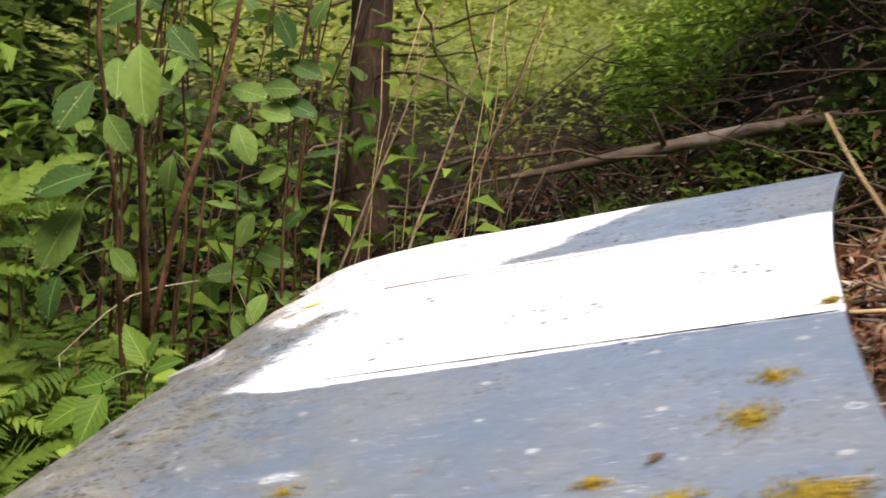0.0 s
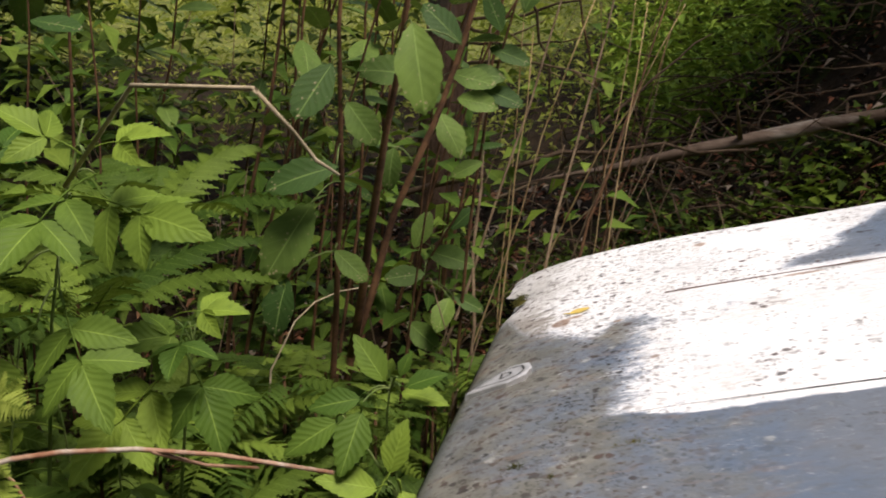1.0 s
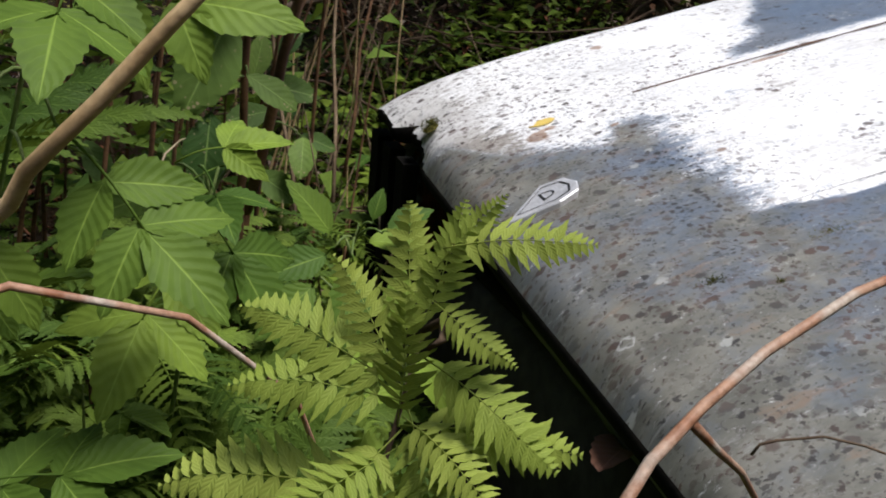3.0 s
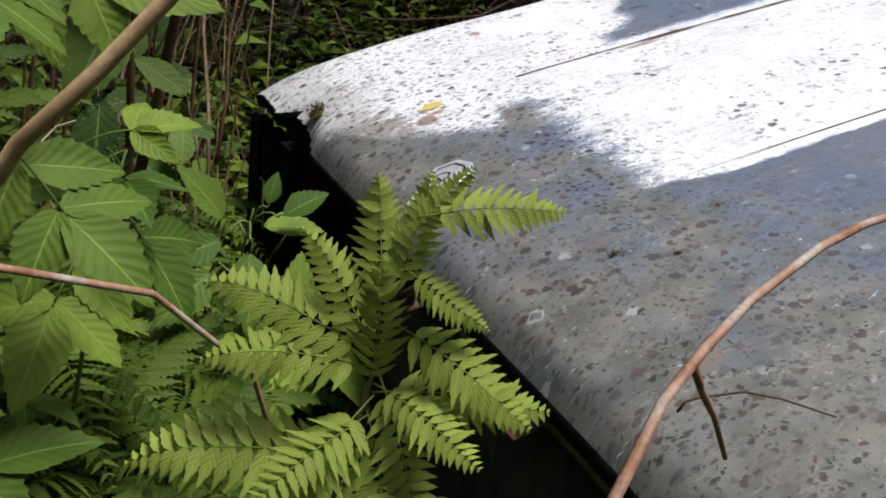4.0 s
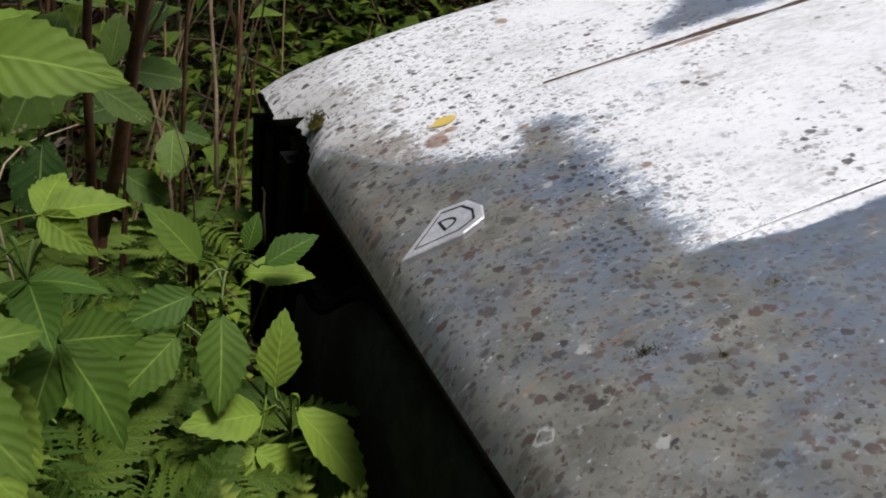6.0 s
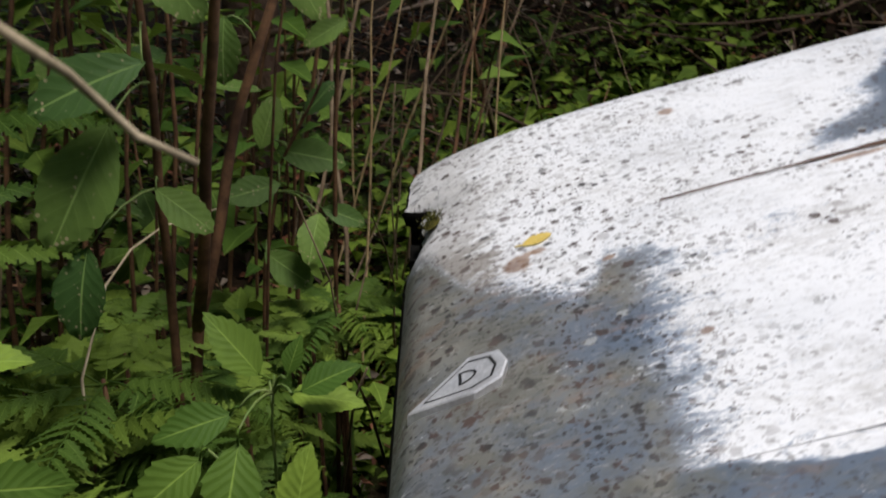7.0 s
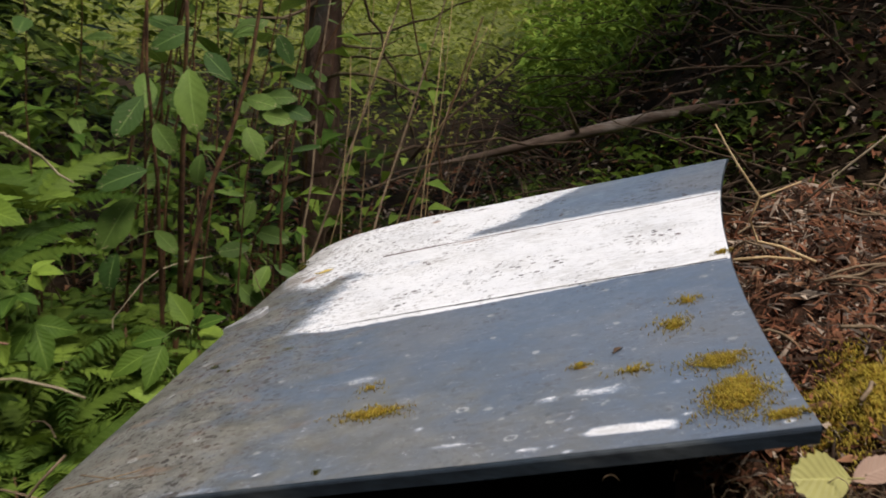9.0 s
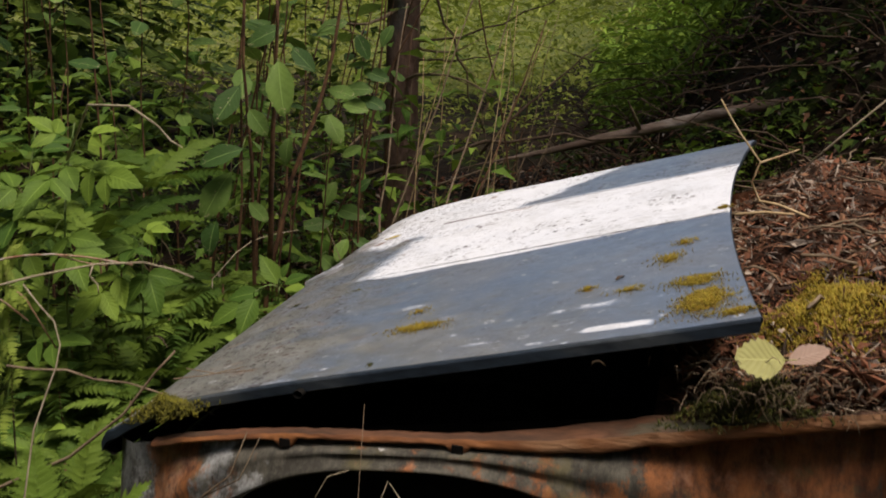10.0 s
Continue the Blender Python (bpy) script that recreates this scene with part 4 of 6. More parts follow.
def frond_data(seed, length, pairs, material, curl=0.5, wide=0.42, teeth=0.5):
    """A fern frond along +y: a midrib with toothed side fingers."""
    rnd = random.Random(seed)
    m = Mesh()
    pts = []
    for k in range(13):
        t = k / 12
        pts.append(Vector((0.02 * length * math.sin(5 * t + seed), length * math.sin(min(1.3, t * 1.15)) * 0.98, -curl * length * t ** 2.2)))
    m.tube(pts, [0.0055 * length * (1 - 0.8 * k / 12) for k in range(13)], 5)
    for k in range(pairs):
        t = 0.14 + 0.84 * k / (pairs - 1)
        f = t * 12
        i = min(11, int(f))
        p = pts[i].lerp(pts[i + 1], f - i)
        d = (pts[i + 1] - pts[i]).normalized()
        l = wide * 0.5 * length * (min(1, t / 0.3) ** 0.6) * (1 - ((t - 0.14) / 0.86) ** 1.5) + 0.02 * length
        for sgn in (-1, 1):
            way = (Vector((sgn, 0, 0)) * 0.93 + d * 0.45 + Vector((0, 0, rnd.uniform(-0.25, 0.1)))).normalized()
            step = 0.86 * length / pairs
            leaf_shape(m, aim(p, way, sgn * rnd.uniform(-0.15, 0.3)), l * rnd.uniform(0.9, 1.08), min(step * 1.08, l * 0.55), 0.2, 0.12, rnd.uniform(0.05, 0.3), teeth, 15 if l > 0.03 else 9, 0.0, 1.3)
    return m.data("frond", material)


FRONDS = [frond_data(40 + k, 0.24 + 0.03 * (k % 3), 17, FERN, (0.25, 0.4, 0.55, 0.35)[k]) for k in range(4)]


def shoot(x, y, height, lean, heading, leaves, seed, low=0.35, name="willow_shoot"):
    """A tall woody shoot with alternate oval leaves."""
    rnd = random.Random(seed)
    top = tagged(new(name), rnd.choice(SHOOT_LABELS), "shrub", "willow shoots")
    z0 = ground_z(x, y) - 0.02
    top.location = (x, y, z0)
    d = Vector((math.cos(heading), math.sin(heading), 0)) * lean
    pts = [Vector((d.x * t * t + 0.075 * t * noise.noise((seed * 1.7, t * 3, 0)), d.y * t * t + 0.06 * t * noise.noise((seed, t * 3, 5)), height * t)) for t in np.linspace(0, 1, 9)]
    s = Mesh()
    r = 0.0028 + 0.0030 * rnd.random()
    s.tube(pts, [r * (1 - 0.7 * k / 8) for k in range(9)], 7)
    stem = part("stem", s, SHOOT, top)
    for k in range(leaves):
        t = low + (1 - low) * (k + rnd.random() * 0.6) / leaves
        f = min(7.99, t * 8)
        p = pts[int(f)].lerp(pts[int(f) + 1], f - int(f))
        a = k * 2.4 + rnd.uniform(-0.5, 0.5)
        el = rnd.uniform(-0.7, 0.35)
        way = Vector((math.cos(a) * math.cos(el), math.sin(a) * math.cos(el), math.sin(el)))
        ob = part("leaf", rnd.choice(WILLOW_LEAVES), None, top)
        ob.matrix_basis = aim(p + way * 0.004, way, rnd.uniform(-0.5, 0.5)) @ Matrix.Scale(rnd.uniform(0.6, 1.25), 4)
    return top


SHOOT_LABELS = ["red-brown willow shoot with oval green leaves", "slender brown shrub stem with sparse oval leaves", "upright bare-based shoot with insect-eaten leaves"]


def raspberry(x, y, height, lean, heading, leaves, seed, z0=None, size=1.0):
    rnd = random.Random(seed)
    top = tagged(new("raspberry_plant"), rnd.choice(["raspberry plant with bright green toothed leaflets", "leafy wild raspberry cane with pleated green leaves"]), "plant", "raspberry plants")
    top.location = (x, y, ground_z(x, y) - 0.02 if z0 is None else z0)
    d = Vector((math.cos(heading), math.sin(heading), 0)) * lean
    pts = [Vector((d.x * t ** 1.6, d.y * t ** 1.6, height * (t - 0.12 * t ** 3))) for t in np.linspace(0, 1, 8)]
    s = Mesh()
    s.tube(pts, [0.0032 * (1 - 0.65 * k / 7) for k in range(8)], 6)
    part("stem", s, GREENSTEM, top)
    for k in range(leaves):
        t = 0.42 + 0.58 * (k + 0.5 * rnd.random()) / leaves
        f = min(6.99, t * 7)
        p = pts[int(f)].lerp(pts[int(f) + 1], f - int(f))
        a = k * 2.4 + rnd.uniform(-0.4, 0.4)
        el = rnd.uniform(-0.15, 0.6)
        way = Vector((math.cos(a) * math.cos(el), math.sin(a) * math.cos(el), math.sin(el)))
        ob = part("leaf", rnd.choice(RASP_LEAVES[:6]), None, top)
        ob.matrix_basis = aim(p, way, rnd.uniform(-0.25, 0.25)) @ Matrix.Scale(size * rnd.uniform(0.75, 1.15) * (1.0 - 0.35 * max(0, t - 0.85) / 0.15), 4)
    return top


def fern(x, y, z, count, seed, rise=0.9, scale=1.0, data=None, label="green fern with arching toothed fronds"):
    rnd = random.Random(seed)
    top = tagged(new("fern"), label, "fern", "ferns")
    top.location = (x, y, z)
    foot = Mesh()
    foot.tube([(0, 0, ground_z(x, y) - z - 0.02), (0.01, 0, 0.5 * (ground_z(x, y) - z)), (0, 0, 0.004)], [0.0035, 0.003, 0.0025], 6)
    part("stalk", foot, SHOOT, top)
    for k in range(count):
        a = 6.283 * k / count + rnd.uniform(-0.3, 0.3)
        el = rise * rnd.uniform(0.6, 1.15)
        way = Vector((math.cos(a) * math.cos(el), math.sin(a) * math.cos(el), math.sin(el)))
        ob = part("frond", rnd.choice(data or FRONDS), None, top)
        ob.matrix_basis = aim((0, 0, 0), way, rnd.uniform(-0.2, 0.2)) @ Matrix.Scale(scale * rnd.uniform(0.8, 1.2), 4)
    return top


def clear(x, y, margin=0.0):
    """Whether a plant may stand there: outside the car and off the walked strip."""
    p = CAR_INV @ Vector((x, y, 0))
    if p.x > -0.06 - margin and -1.0 - margin < p.y < 0.76 + margin:
        return False
    if y < 0.95 - 0.1 * x and x > -1.7:
        return False
    return True


def face(origin, direction, normal):
    """A matrix whose +y runs along the direction, with +z near the normal."""
    y = Vector(direction).normalized()
    x = y.cross(Vector(normal)).normalized()
    return Matrix.Translation(origin) @ Matrix((x, y, x.cross(y))).transposed().to_4x4()


# directions of the slope that the plants before the car turn to: across, up and out to the light
ACROSS, UPWARD, OUTWARD = Vector((1.0, -0.07, 0.0)), Vector((0.03, 0.33, 0.94)), Vector((-0.07, -0.94, 0.33))
rnd = random.Random(11)


def placed_leaf(top, data, own, p, a, b, c, length, tilt=0.5, turn=0.0):
    """One leaf of a plant, its middle at p, running a across, b up and c outwards."""
    way = (ACROSS * a + UPWARD * b + OUTWARD * c).normalized()
    ob = part("leaf", data, None, top)
    k = length / own
    ob.matrix_basis = Matrix.Translation(-top.location) @ face(Vector(p) - way * length * 0.5, way, OUTWARD + Vector((turn, 0, tilt))) @ Matrix.Scale(k, 4)
    return ob


def willow_clump(label, stems, leaves, r0):
    """A woody shoot of given stems that carries given leaves on short stalks."""
    top = tagged(new("willow_shoot"), label, "shrub", "willow shoots")
    top.location = stems[0][0]
    base = Vector(stems[0][0])
    ways = []
    for pts in stems:
        pts = [Vector(p) - base for p in pts]
        fine = []
        for k in range(len(pts) - 1):
            for t in (0, 0.25, 0.5, 0.75):
                q = pts[k].lerp(pts[k + 1], t)
                fine.append(q + 0.006 * Vector((noise.noise(q * 7), noise.noise(q * 7 + Vector((3, 3, 3))), 0)))
        fine.append(pts[-1])
        ways.append(fine)
        m = Mesh()
        m.tube(fine, [r0 * (1 - 0.6 * k / len(fine)) for k in range(len(fine))], 8)
        part("stem", m, SHOOT, top)
    for k, (p, a, b, c, length) in enumerate(leaves):
        ob = placed_leaf(top, WILLOW_LEAVES[k % 6], 0.082, p, a, b, c, length, 0.4, 0.25 * math.sin(k * 2.1))
        foot = ob.matrix_basis.translation
        near = min((q for w in ways for q in w), key=lambda q: (q - foot).length)
        m = Mesh()
        m.tube(bent(near, foot, 0.012, 5), [0.0016, 0.0014, 0.0012, 0.001, 0.001], 5)
        part("leaf_stalk", m, GREENSTEM, top)
    return top


# willow shoots beyond the nose of the car, with the large leaves that hang before their stems
willow_clump("slanting dark willow shoot with large insect-eaten leaves", [
    [(-0.58, 1.84, 0.05), (-0.50, 1.85, 0.62), (-0.44, 1.865, 0.86), (-0.386, 1.876, 1.004), (-0.34, 1.885, 1.16), (-0.30, 1.90, 1.45)],
    [(-0.50, 1.85, 0.62), (-0.47, 1.78, 0.90), (-0.44, 1.72, 1.10), (-0.42, 1.68, 1.30)]], [
    ((-0.409, 1.646, 1.116), 0.25, -1.0, 0.3, 0.125), ((-0.361, 1.99, 0.972), 0.5, -0.7, 0.3, 0.085), ((-0.453, 1.855, 0.933), -0.1, -1.0, 0.2, 0.066), ((-0.382, 1.755, 1.166), -0.6, 0.6, 0.1, 0.08),
    ((-0.33, 1.93, 1.07), 0.9, -0.2, 0.2, 0.075), ((-0.46, 1.80, 1.09), -1.0, 0.1, 0.2, 0.085), ((-0.35, 1.90, 1.23), 0.8, 0.5, 0.1, 0.08), ((-0.47, 1.75, 1.22), -0.8, -0.4, 0.3, 0.09)], 0.0075)
willow_clump("leafy willow shoot with two broad spotted leaves", [
    [(-0.53, 1.80, 0.05), (-0.525, 1.80, 0.70), (-0.52, 1.79, 0.92), (-0.53, 1.78, 1.15), (-0.52, 1.78, 1.6)]], [
    ((-0.570, 1.703, 0.945), -0.95, -0.35, 0.3, 0.105), ((-0.588, 1.709, 0.848), -0.45, -0.9, 0.25, 0.125), ((-0.597, 1.690, 0.75), -0.2, -1.0, 0.2, 0.085), ((-0.50, 1.76, 0.80), 0.7, -0.5, 0.3, 0.07), ((-0.56, 1.74, 1.06), -0.4, -0.9, 0.3, 0.1), ((-0.49, 1.74, 1.02), 0.6, -0.7, 0.2, 0.075)], 0.006)
willow_clump("slender pale-leaved shoot beside the slim spruce", [
    [(-0.33, 2.12, 0.1), (-0.32, 2.10, 0.75), (-0.30, 2.09, 1.0), (-0.26, 2.08, 1.2), (-0.24, 2.08, 1.45)]], [
    ((-0.269, 2.07, 1.101), 0.9, -0.25, 0.3, 0.075), ((-0.315, 2.06, 1.065), 1.0, 0.1, 0.3, 0.078), ((-0.32, 2.05, 1.02), 0.9, -0.1, 0.3, 0.07), ((-0.275, 2.06, 1.03), 1.0, -0.3, 0.2, 0.075), ((-0.30, 2.06, 1.17), -0.4, 0.8, 0.3, 0.07), ((-0.24, 2.06, 1.2), 0.3, 0.9, 0.2, 0.06), ((-0.33, 2.06, 0.9), -0.8, -0.4, 0.2, 0.06)], 0.0035)
willow_clump("low leafy willow side shoot by the bonnet's tip", [
    [(-0.44, 2.14, 0.15), (-0.42, 2.14, 0.55), (-0.39, 2.14, 0.70), (-0.34, 2.14, 0.80), (-0.31, 2.15, 0.86)]], [
    ((-0.350, 2.13, 0.718), 0.95, -0.15, 0.3, 0.092), ((-0.404, 2.12, 0.768), 0.3, 0.9, 0.2, 0.07), ((-0.356, 2.045, 0.637), -0.2, -0.6, 0.5, 0.07), ((-0.330, 2.2, 0.775), 0.6, 0.7, 0.2, 0.06), ((-0.43, 2.08, 0.69), -0.9, -0.2, 0.3, 0.075), ((-0.39, 2.06, 0.585), 0.7, -0.5, 0.3, 0.075), ((-0.31, 2.1, 0.64), 0.9, -0.3, 0.2, 0.06)], 0.0035)
# bare red-brown stems of the same thicket
for k in range(13):
    x = -0.82 + 0.46 * (k + rnd.random()) / 13
    y = rnd.uniform(1.95, 2.5)
    shoot(x, y, rnd.uniform(1.4, 2.0), rnd.uniform(0.1, 0.55), rnd.uniform(-0.5, 1.2), rnd.randint(4, 7), 200 + k, 0.58)
for k, (x, y) in enumerate(((-1.08, 1.98), (-1.02, 2.06), (-0.97, 2.02), (-0.93, 2.15), (-1.2, 2.1), (-1.35, 2.0), (-1.5, 2.2))):
    shoot(x, y, rnd.uniform(1.6, 2.0), rnd.uniform(0.0, 0.15), rnd.uniform(0, 2), 6, 240 + k, 0.6)
count = 0
while count < 30:
    x, y = rnd.uniform(-2.4, -0.35), rnd.uniform(2.3, 3.8)
    if not clear(x, y, 0.10):
        continue
    count += 1
    shoot(x, y, rnd.uniform(0.9, 2.1), rnd.uniform(0.0, 0.4), rnd.uniform(-0.9, 2.6), rnd.randint(8, 14), 100 + count, rnd.uniform(0.25, 0.5))


def raspberry_spray(label, stem, leaves, r=0.0032):
    """A cane along given points with pinnate leaves whose middle, run and size are given."""
    top = tagged(new("raspberry_plant"), label, "plant", "raspberry plants")
    top.location = stem[0]
    base = Vector(stem[0])
    way = [Vector(p) - base for p in stem]
    m = Mesh()
    m.tube(way, [r * (1 - 0.6 * k / (len(way) - 1)) for k in range(len(way))], 7)
    part("stem", m, GREENSTEM, top)
    for k, (p, a, b, c, size, kind) in enumerate(leaves):
        d = (ACROSS * a + UPWARD * b + OUTWARD * c).normalized()
        foot = Vector(p) - d * size * (0.6 if kind == 6 else 1.1) - base
        ob = part("leaf", RASP_LEAVES[kind], None, top)
        ob.matrix_basis = face(foot, d, OUTWARD * 0.8 + Vector((0.2 * math.sin(k * 1.9), 0, 0.8))) @ Matrix.Scale(size / RASP_SIZE[kind], 4)
        near = min((way[i].lerp(way[i + 1], t) for i in range(len(way) - 1) for t in (0, 0.33, 0.66)), key=lambda q: (q - foot).length)
        m = Mesh()
        m.tube(bent(near, foot, 0.01, 5), [0.0018, 0.0016, 0.0014, 0.0013, 0.0012], 5)
        part("leaf_stalk", m, GREENSTEM, top)
    return top


raspberry_spray("tall raspberry cane with drooping pinnate leaves", [(-0.88, 1.50, 0.0), (-0.86, 1.47, 0.5), (-0.83, 1.43, 0.8), (-0.80, 1.40, 0.95), (-0.77, 1.39, 1.06)], [
    ((-0.755, 1.30, 0.825), 0.55, -0.75, 0.55, 0.080, 1), ((-0.87, 1.29, 0.79), -0.5, -0.6, 0.5, 0.082, 3), ((-0.88, 1.36, 0.93), -0.9, 0.1, 0.4, 0.085, 5), ((-0.72, 1.38, 0.965), 0.85, -0.1, 0.4, 0.082, 3),
    ((-0.79, 1.33, 0.97), -0.2, -0.5, 0.7, 0.078, 1), ((-0.82, 1.38, 1.05), -0.7, 0.4, 0.3, 0.06, 0), ((-0.72, 1.37, 1.05), 0.7, 0.4, 0.3, 0.055, 2), ((-0.92, 1.34, 0.86), -0.9, -0.4, 0.4, 0.08, 1)])
raspberry_spray("bright three-lobed raspberry top among darker leaves", [(-0.70, 1.52, 0.0), (-0.69, 1.48, 0.5), (-0.67, 1.45, 0.72), (-0.655, 1.43, 0.81)], [
    ((-0.666, 1.385, 0.80), 0.1, -0.4, 0.8, 0.055, 0), ((-0.64, 1.43, 0.835), 0.9, 0.35, 0.3, 0.052, 2), ((-0.70, 1.42, 0.80), -0.8, -0.2, 0.4, 0.07, 4), ((-0.635, 1.40, 0.73), 0.6, -0.8, 0.4, 0.08, 2), ((-0.72, 1.38, 0.72), -0.5, -0.7, 0.5, 0.082, 1)])
raspberry_spray("young raspberry sprout with fresh green leaflets by the car's front", [(-0.42, 1.72, 0.05), (-0.425, 1.70, 0.40), (-0.43, 1.67, 0.60), (-0.425, 1.655, 0.665)], [
    ((-0.470, 1.545, 0.625), -0.12, -0.8, 0.6, 0.085, 6), ((-0.452, 1.70, 0.672), -0.5, 0.8, 0.3, 0.075, 6), ((-0.50, 1.63, 0.640), -1.0, -0.15, 0.35, 0.07, 6), ((-0.385, 1.64, 0.655), 0.9, 0.1, 0.4, 0.066, 6), ((-0.385, 1.615, 0.685), 0.75, 0.55, 0.3, 0.055, 6), ((-0.41, 1.64, 0.69), 0.2, 0.9, 0.3, 0.035, 6)], 0.0024)
raspberry_spray("low raspberry shoot with broad dark leaflets at the car's foot", [(-0.44, 1.66, 0.0), (-0.43, 1.63, 0.3), (-0.41, 1.58, 0.48), (-0.39, 1.55, 0.52)], [
    ((-0.415, 1.55, 0.597), 0.1, 0.9, 0.3, 0.07, 6), ((-0.372, 1.50, 0.535), 0.6, -0.6, 0.5, 0.10, 6), ((-0.46, 1.53, 0.565), -0.7, 0.2, 0.5, 0.08, 6), ((-0.53, 1.58, 0.61), -0.8, -0.5, 0.4, 0.08, 6), ((-0.45, 1.52, 0.50), -0.3, -0.8, 0.4, 0.085, 4)], 0.0026)
# more raspberries round them
for k, (x, y, h, lean, head, n) in enumerate((
    (-0.98, 1.30, 0.80, 0.10, 0.3, 7), (-1.10, 1.50, 0.96, 0.12, 0.0, 8), (-1.0, 1.12, 0.66, 0.10, 0.8, 7), (-1.25, 1.35, 0.9, 0.1, 1.0, 8), (-1.32, 1.62, 1.0, 0.12, 0.6, 8),
    (-0.86, 1.18, 0.62, 0.06, 0.5, 6), (-0.78, 1.24, 0.58, 0.06, 5.5, 6), (-0.93, 1.44, 0.90, 0.08, 1.2, 7), (-0.72, 1.30, 0.55, 0.05, 5.0, 6), (-0.62, 1.36, 0.52, 0.05, 5.3, 5),
    (-1.06, 1.02, 0.74, 0.06, 0.2, 7), (-1.15, 1.12, 0.72, 0.1, 0.4, 7), (-1.45, 1.15, 0.80, 0.1, 0.2, 8), (-1.15, 1.75, 1.1, 0.1, 0.4, 8), (-1.3, 1.85, 1.15, 0.1, 0.8, 8), (-0.76, 1.52, 0.70, 0.05, 4.6, 6),
    (-0.57, 1.50, 0.48, 0.06, 4.6, 5), (-0.92, 1.02, 0.55, 0.06, 0.2, 6), (-0.98, 1.60, 0.85, 0.05, 3.6, 7), (-0.84, 1.60, 0.78, 0.06, 4.0, 6),
)):
    raspberry(x, y, h, lean, head, n, 300 + k)
for k in range(10):
    x, y = rnd.uniform(-2.1, -0.9), rnd.uniform(1.6, 2.9)
    if clear(x, y, 0.06):
        raspberry(x, y, rnd.uniform(0.3, 0.6), rnd.uniform(0.03, 0.12), rnd.uniform(0, 6.28), rnd.randint(5, 8), 340 + k)
# ferns under and before them
for k, (x, y, z, n, s) in enumerate((
    (-0.62, 1.40, 0.44, 9, 0.85), (-0.66, 1.50, 0.46, 9, 0.8), (-0.74, 1.16, 0.34, 9, 0.9), (-0.54, 1.42, 0.34, 8, 0.7), (-0.64, 1.80, 0.46, 9, 1.0), (-0.72, 1.74, 0.50, 9, 1.0), (-0.95, 1.05, 0.34, 9, 0.95),
    (-0.52, 1.74, 0.38, 8, 0.8), (-1.0, 1.75, 0.72, 9, 1.1), (-0.86, 1.66, 0.72, 8, 1.1), (-1.2, 1.02, 0.42, 9, 1.1), (-1.4, 1.45, 0.55, 9, 1.1), (-0.36, 2.3, 0.34, 8, 0.8), (-0.60, 1.32, 0.38, 9, 0.9), (-0.84, 1.90, 0.80, 8, 1.2), (-0.46, 1.60, 0.34, 8, 0.7),
)):
    fern(x, y, z, n, 400 + k, 0.7, s)
for k in range(34):
    x, y = rnd.uniform(-1.05, -0.45), rnd.uniform(1.0, 1.75)
    if clear(x, y, 0.05):
        fern(x, y, rnd.uniform(0.30, 0.50), 7, 460 + k, 0.5, rnd.uniform(0.42, 0.65), label="small light green oak fern among raspberries")
for k in range(56):
    x, y = rnd.uniform(-1.15, -0.30), rnd.uniform(1.62, 2.5)
    if clear(x, y, 0.05):
        fern(x, y, ground_z(x, y) + rnd.uniform(0.10, 0.34), 7, 540 + k, 0.5, rnd.uniform(0.45, 0.75), label="small light green oak fern under the willow shoots")
for k in range(26):
    x, y = rnd.uniform(-0.62, -0.30), rnd.uniform(1.62, 2.12)
    if clear(x, y, 0.06):
        fern(x, y, rnd.uniform(0.36, 0.54), 6, 620 + k, 0.35, rnd.uniform(0.34, 0.5), label="small yellow-green oak fern by the car's front")
for k, (x, y, z, sc) in enumerate(((-0.60, 1.78, 0.60, 0.75), (-0.55, 1.62, 0.50, 0.7), (-0.68, 1.62, 0.56, 0.8), (-0.50, 1.48, 0.44, 0.6), (-0.64, 1.28, 0.50, 0.7))):
    fern(x, y, z, 7, 660 + k, 0.25, sc, label="dark green fern with flat spreading fronds")
fern(-0.60, 0.93, 0.44, 9, 520, 1.0, 0.85)
fern(-0.68, 0.86, 0.40, 8, 521, 0.9, 0.8)


# pale fern beside the front corner of the car, arching over the bonnet's edge
PALE_FRONDS = [frond_data(60 + k, 0.082, 14, FERN_PALE, (0.15, 0.35, 0.25)[k], 0.5, 0.12) for k in range(3)]


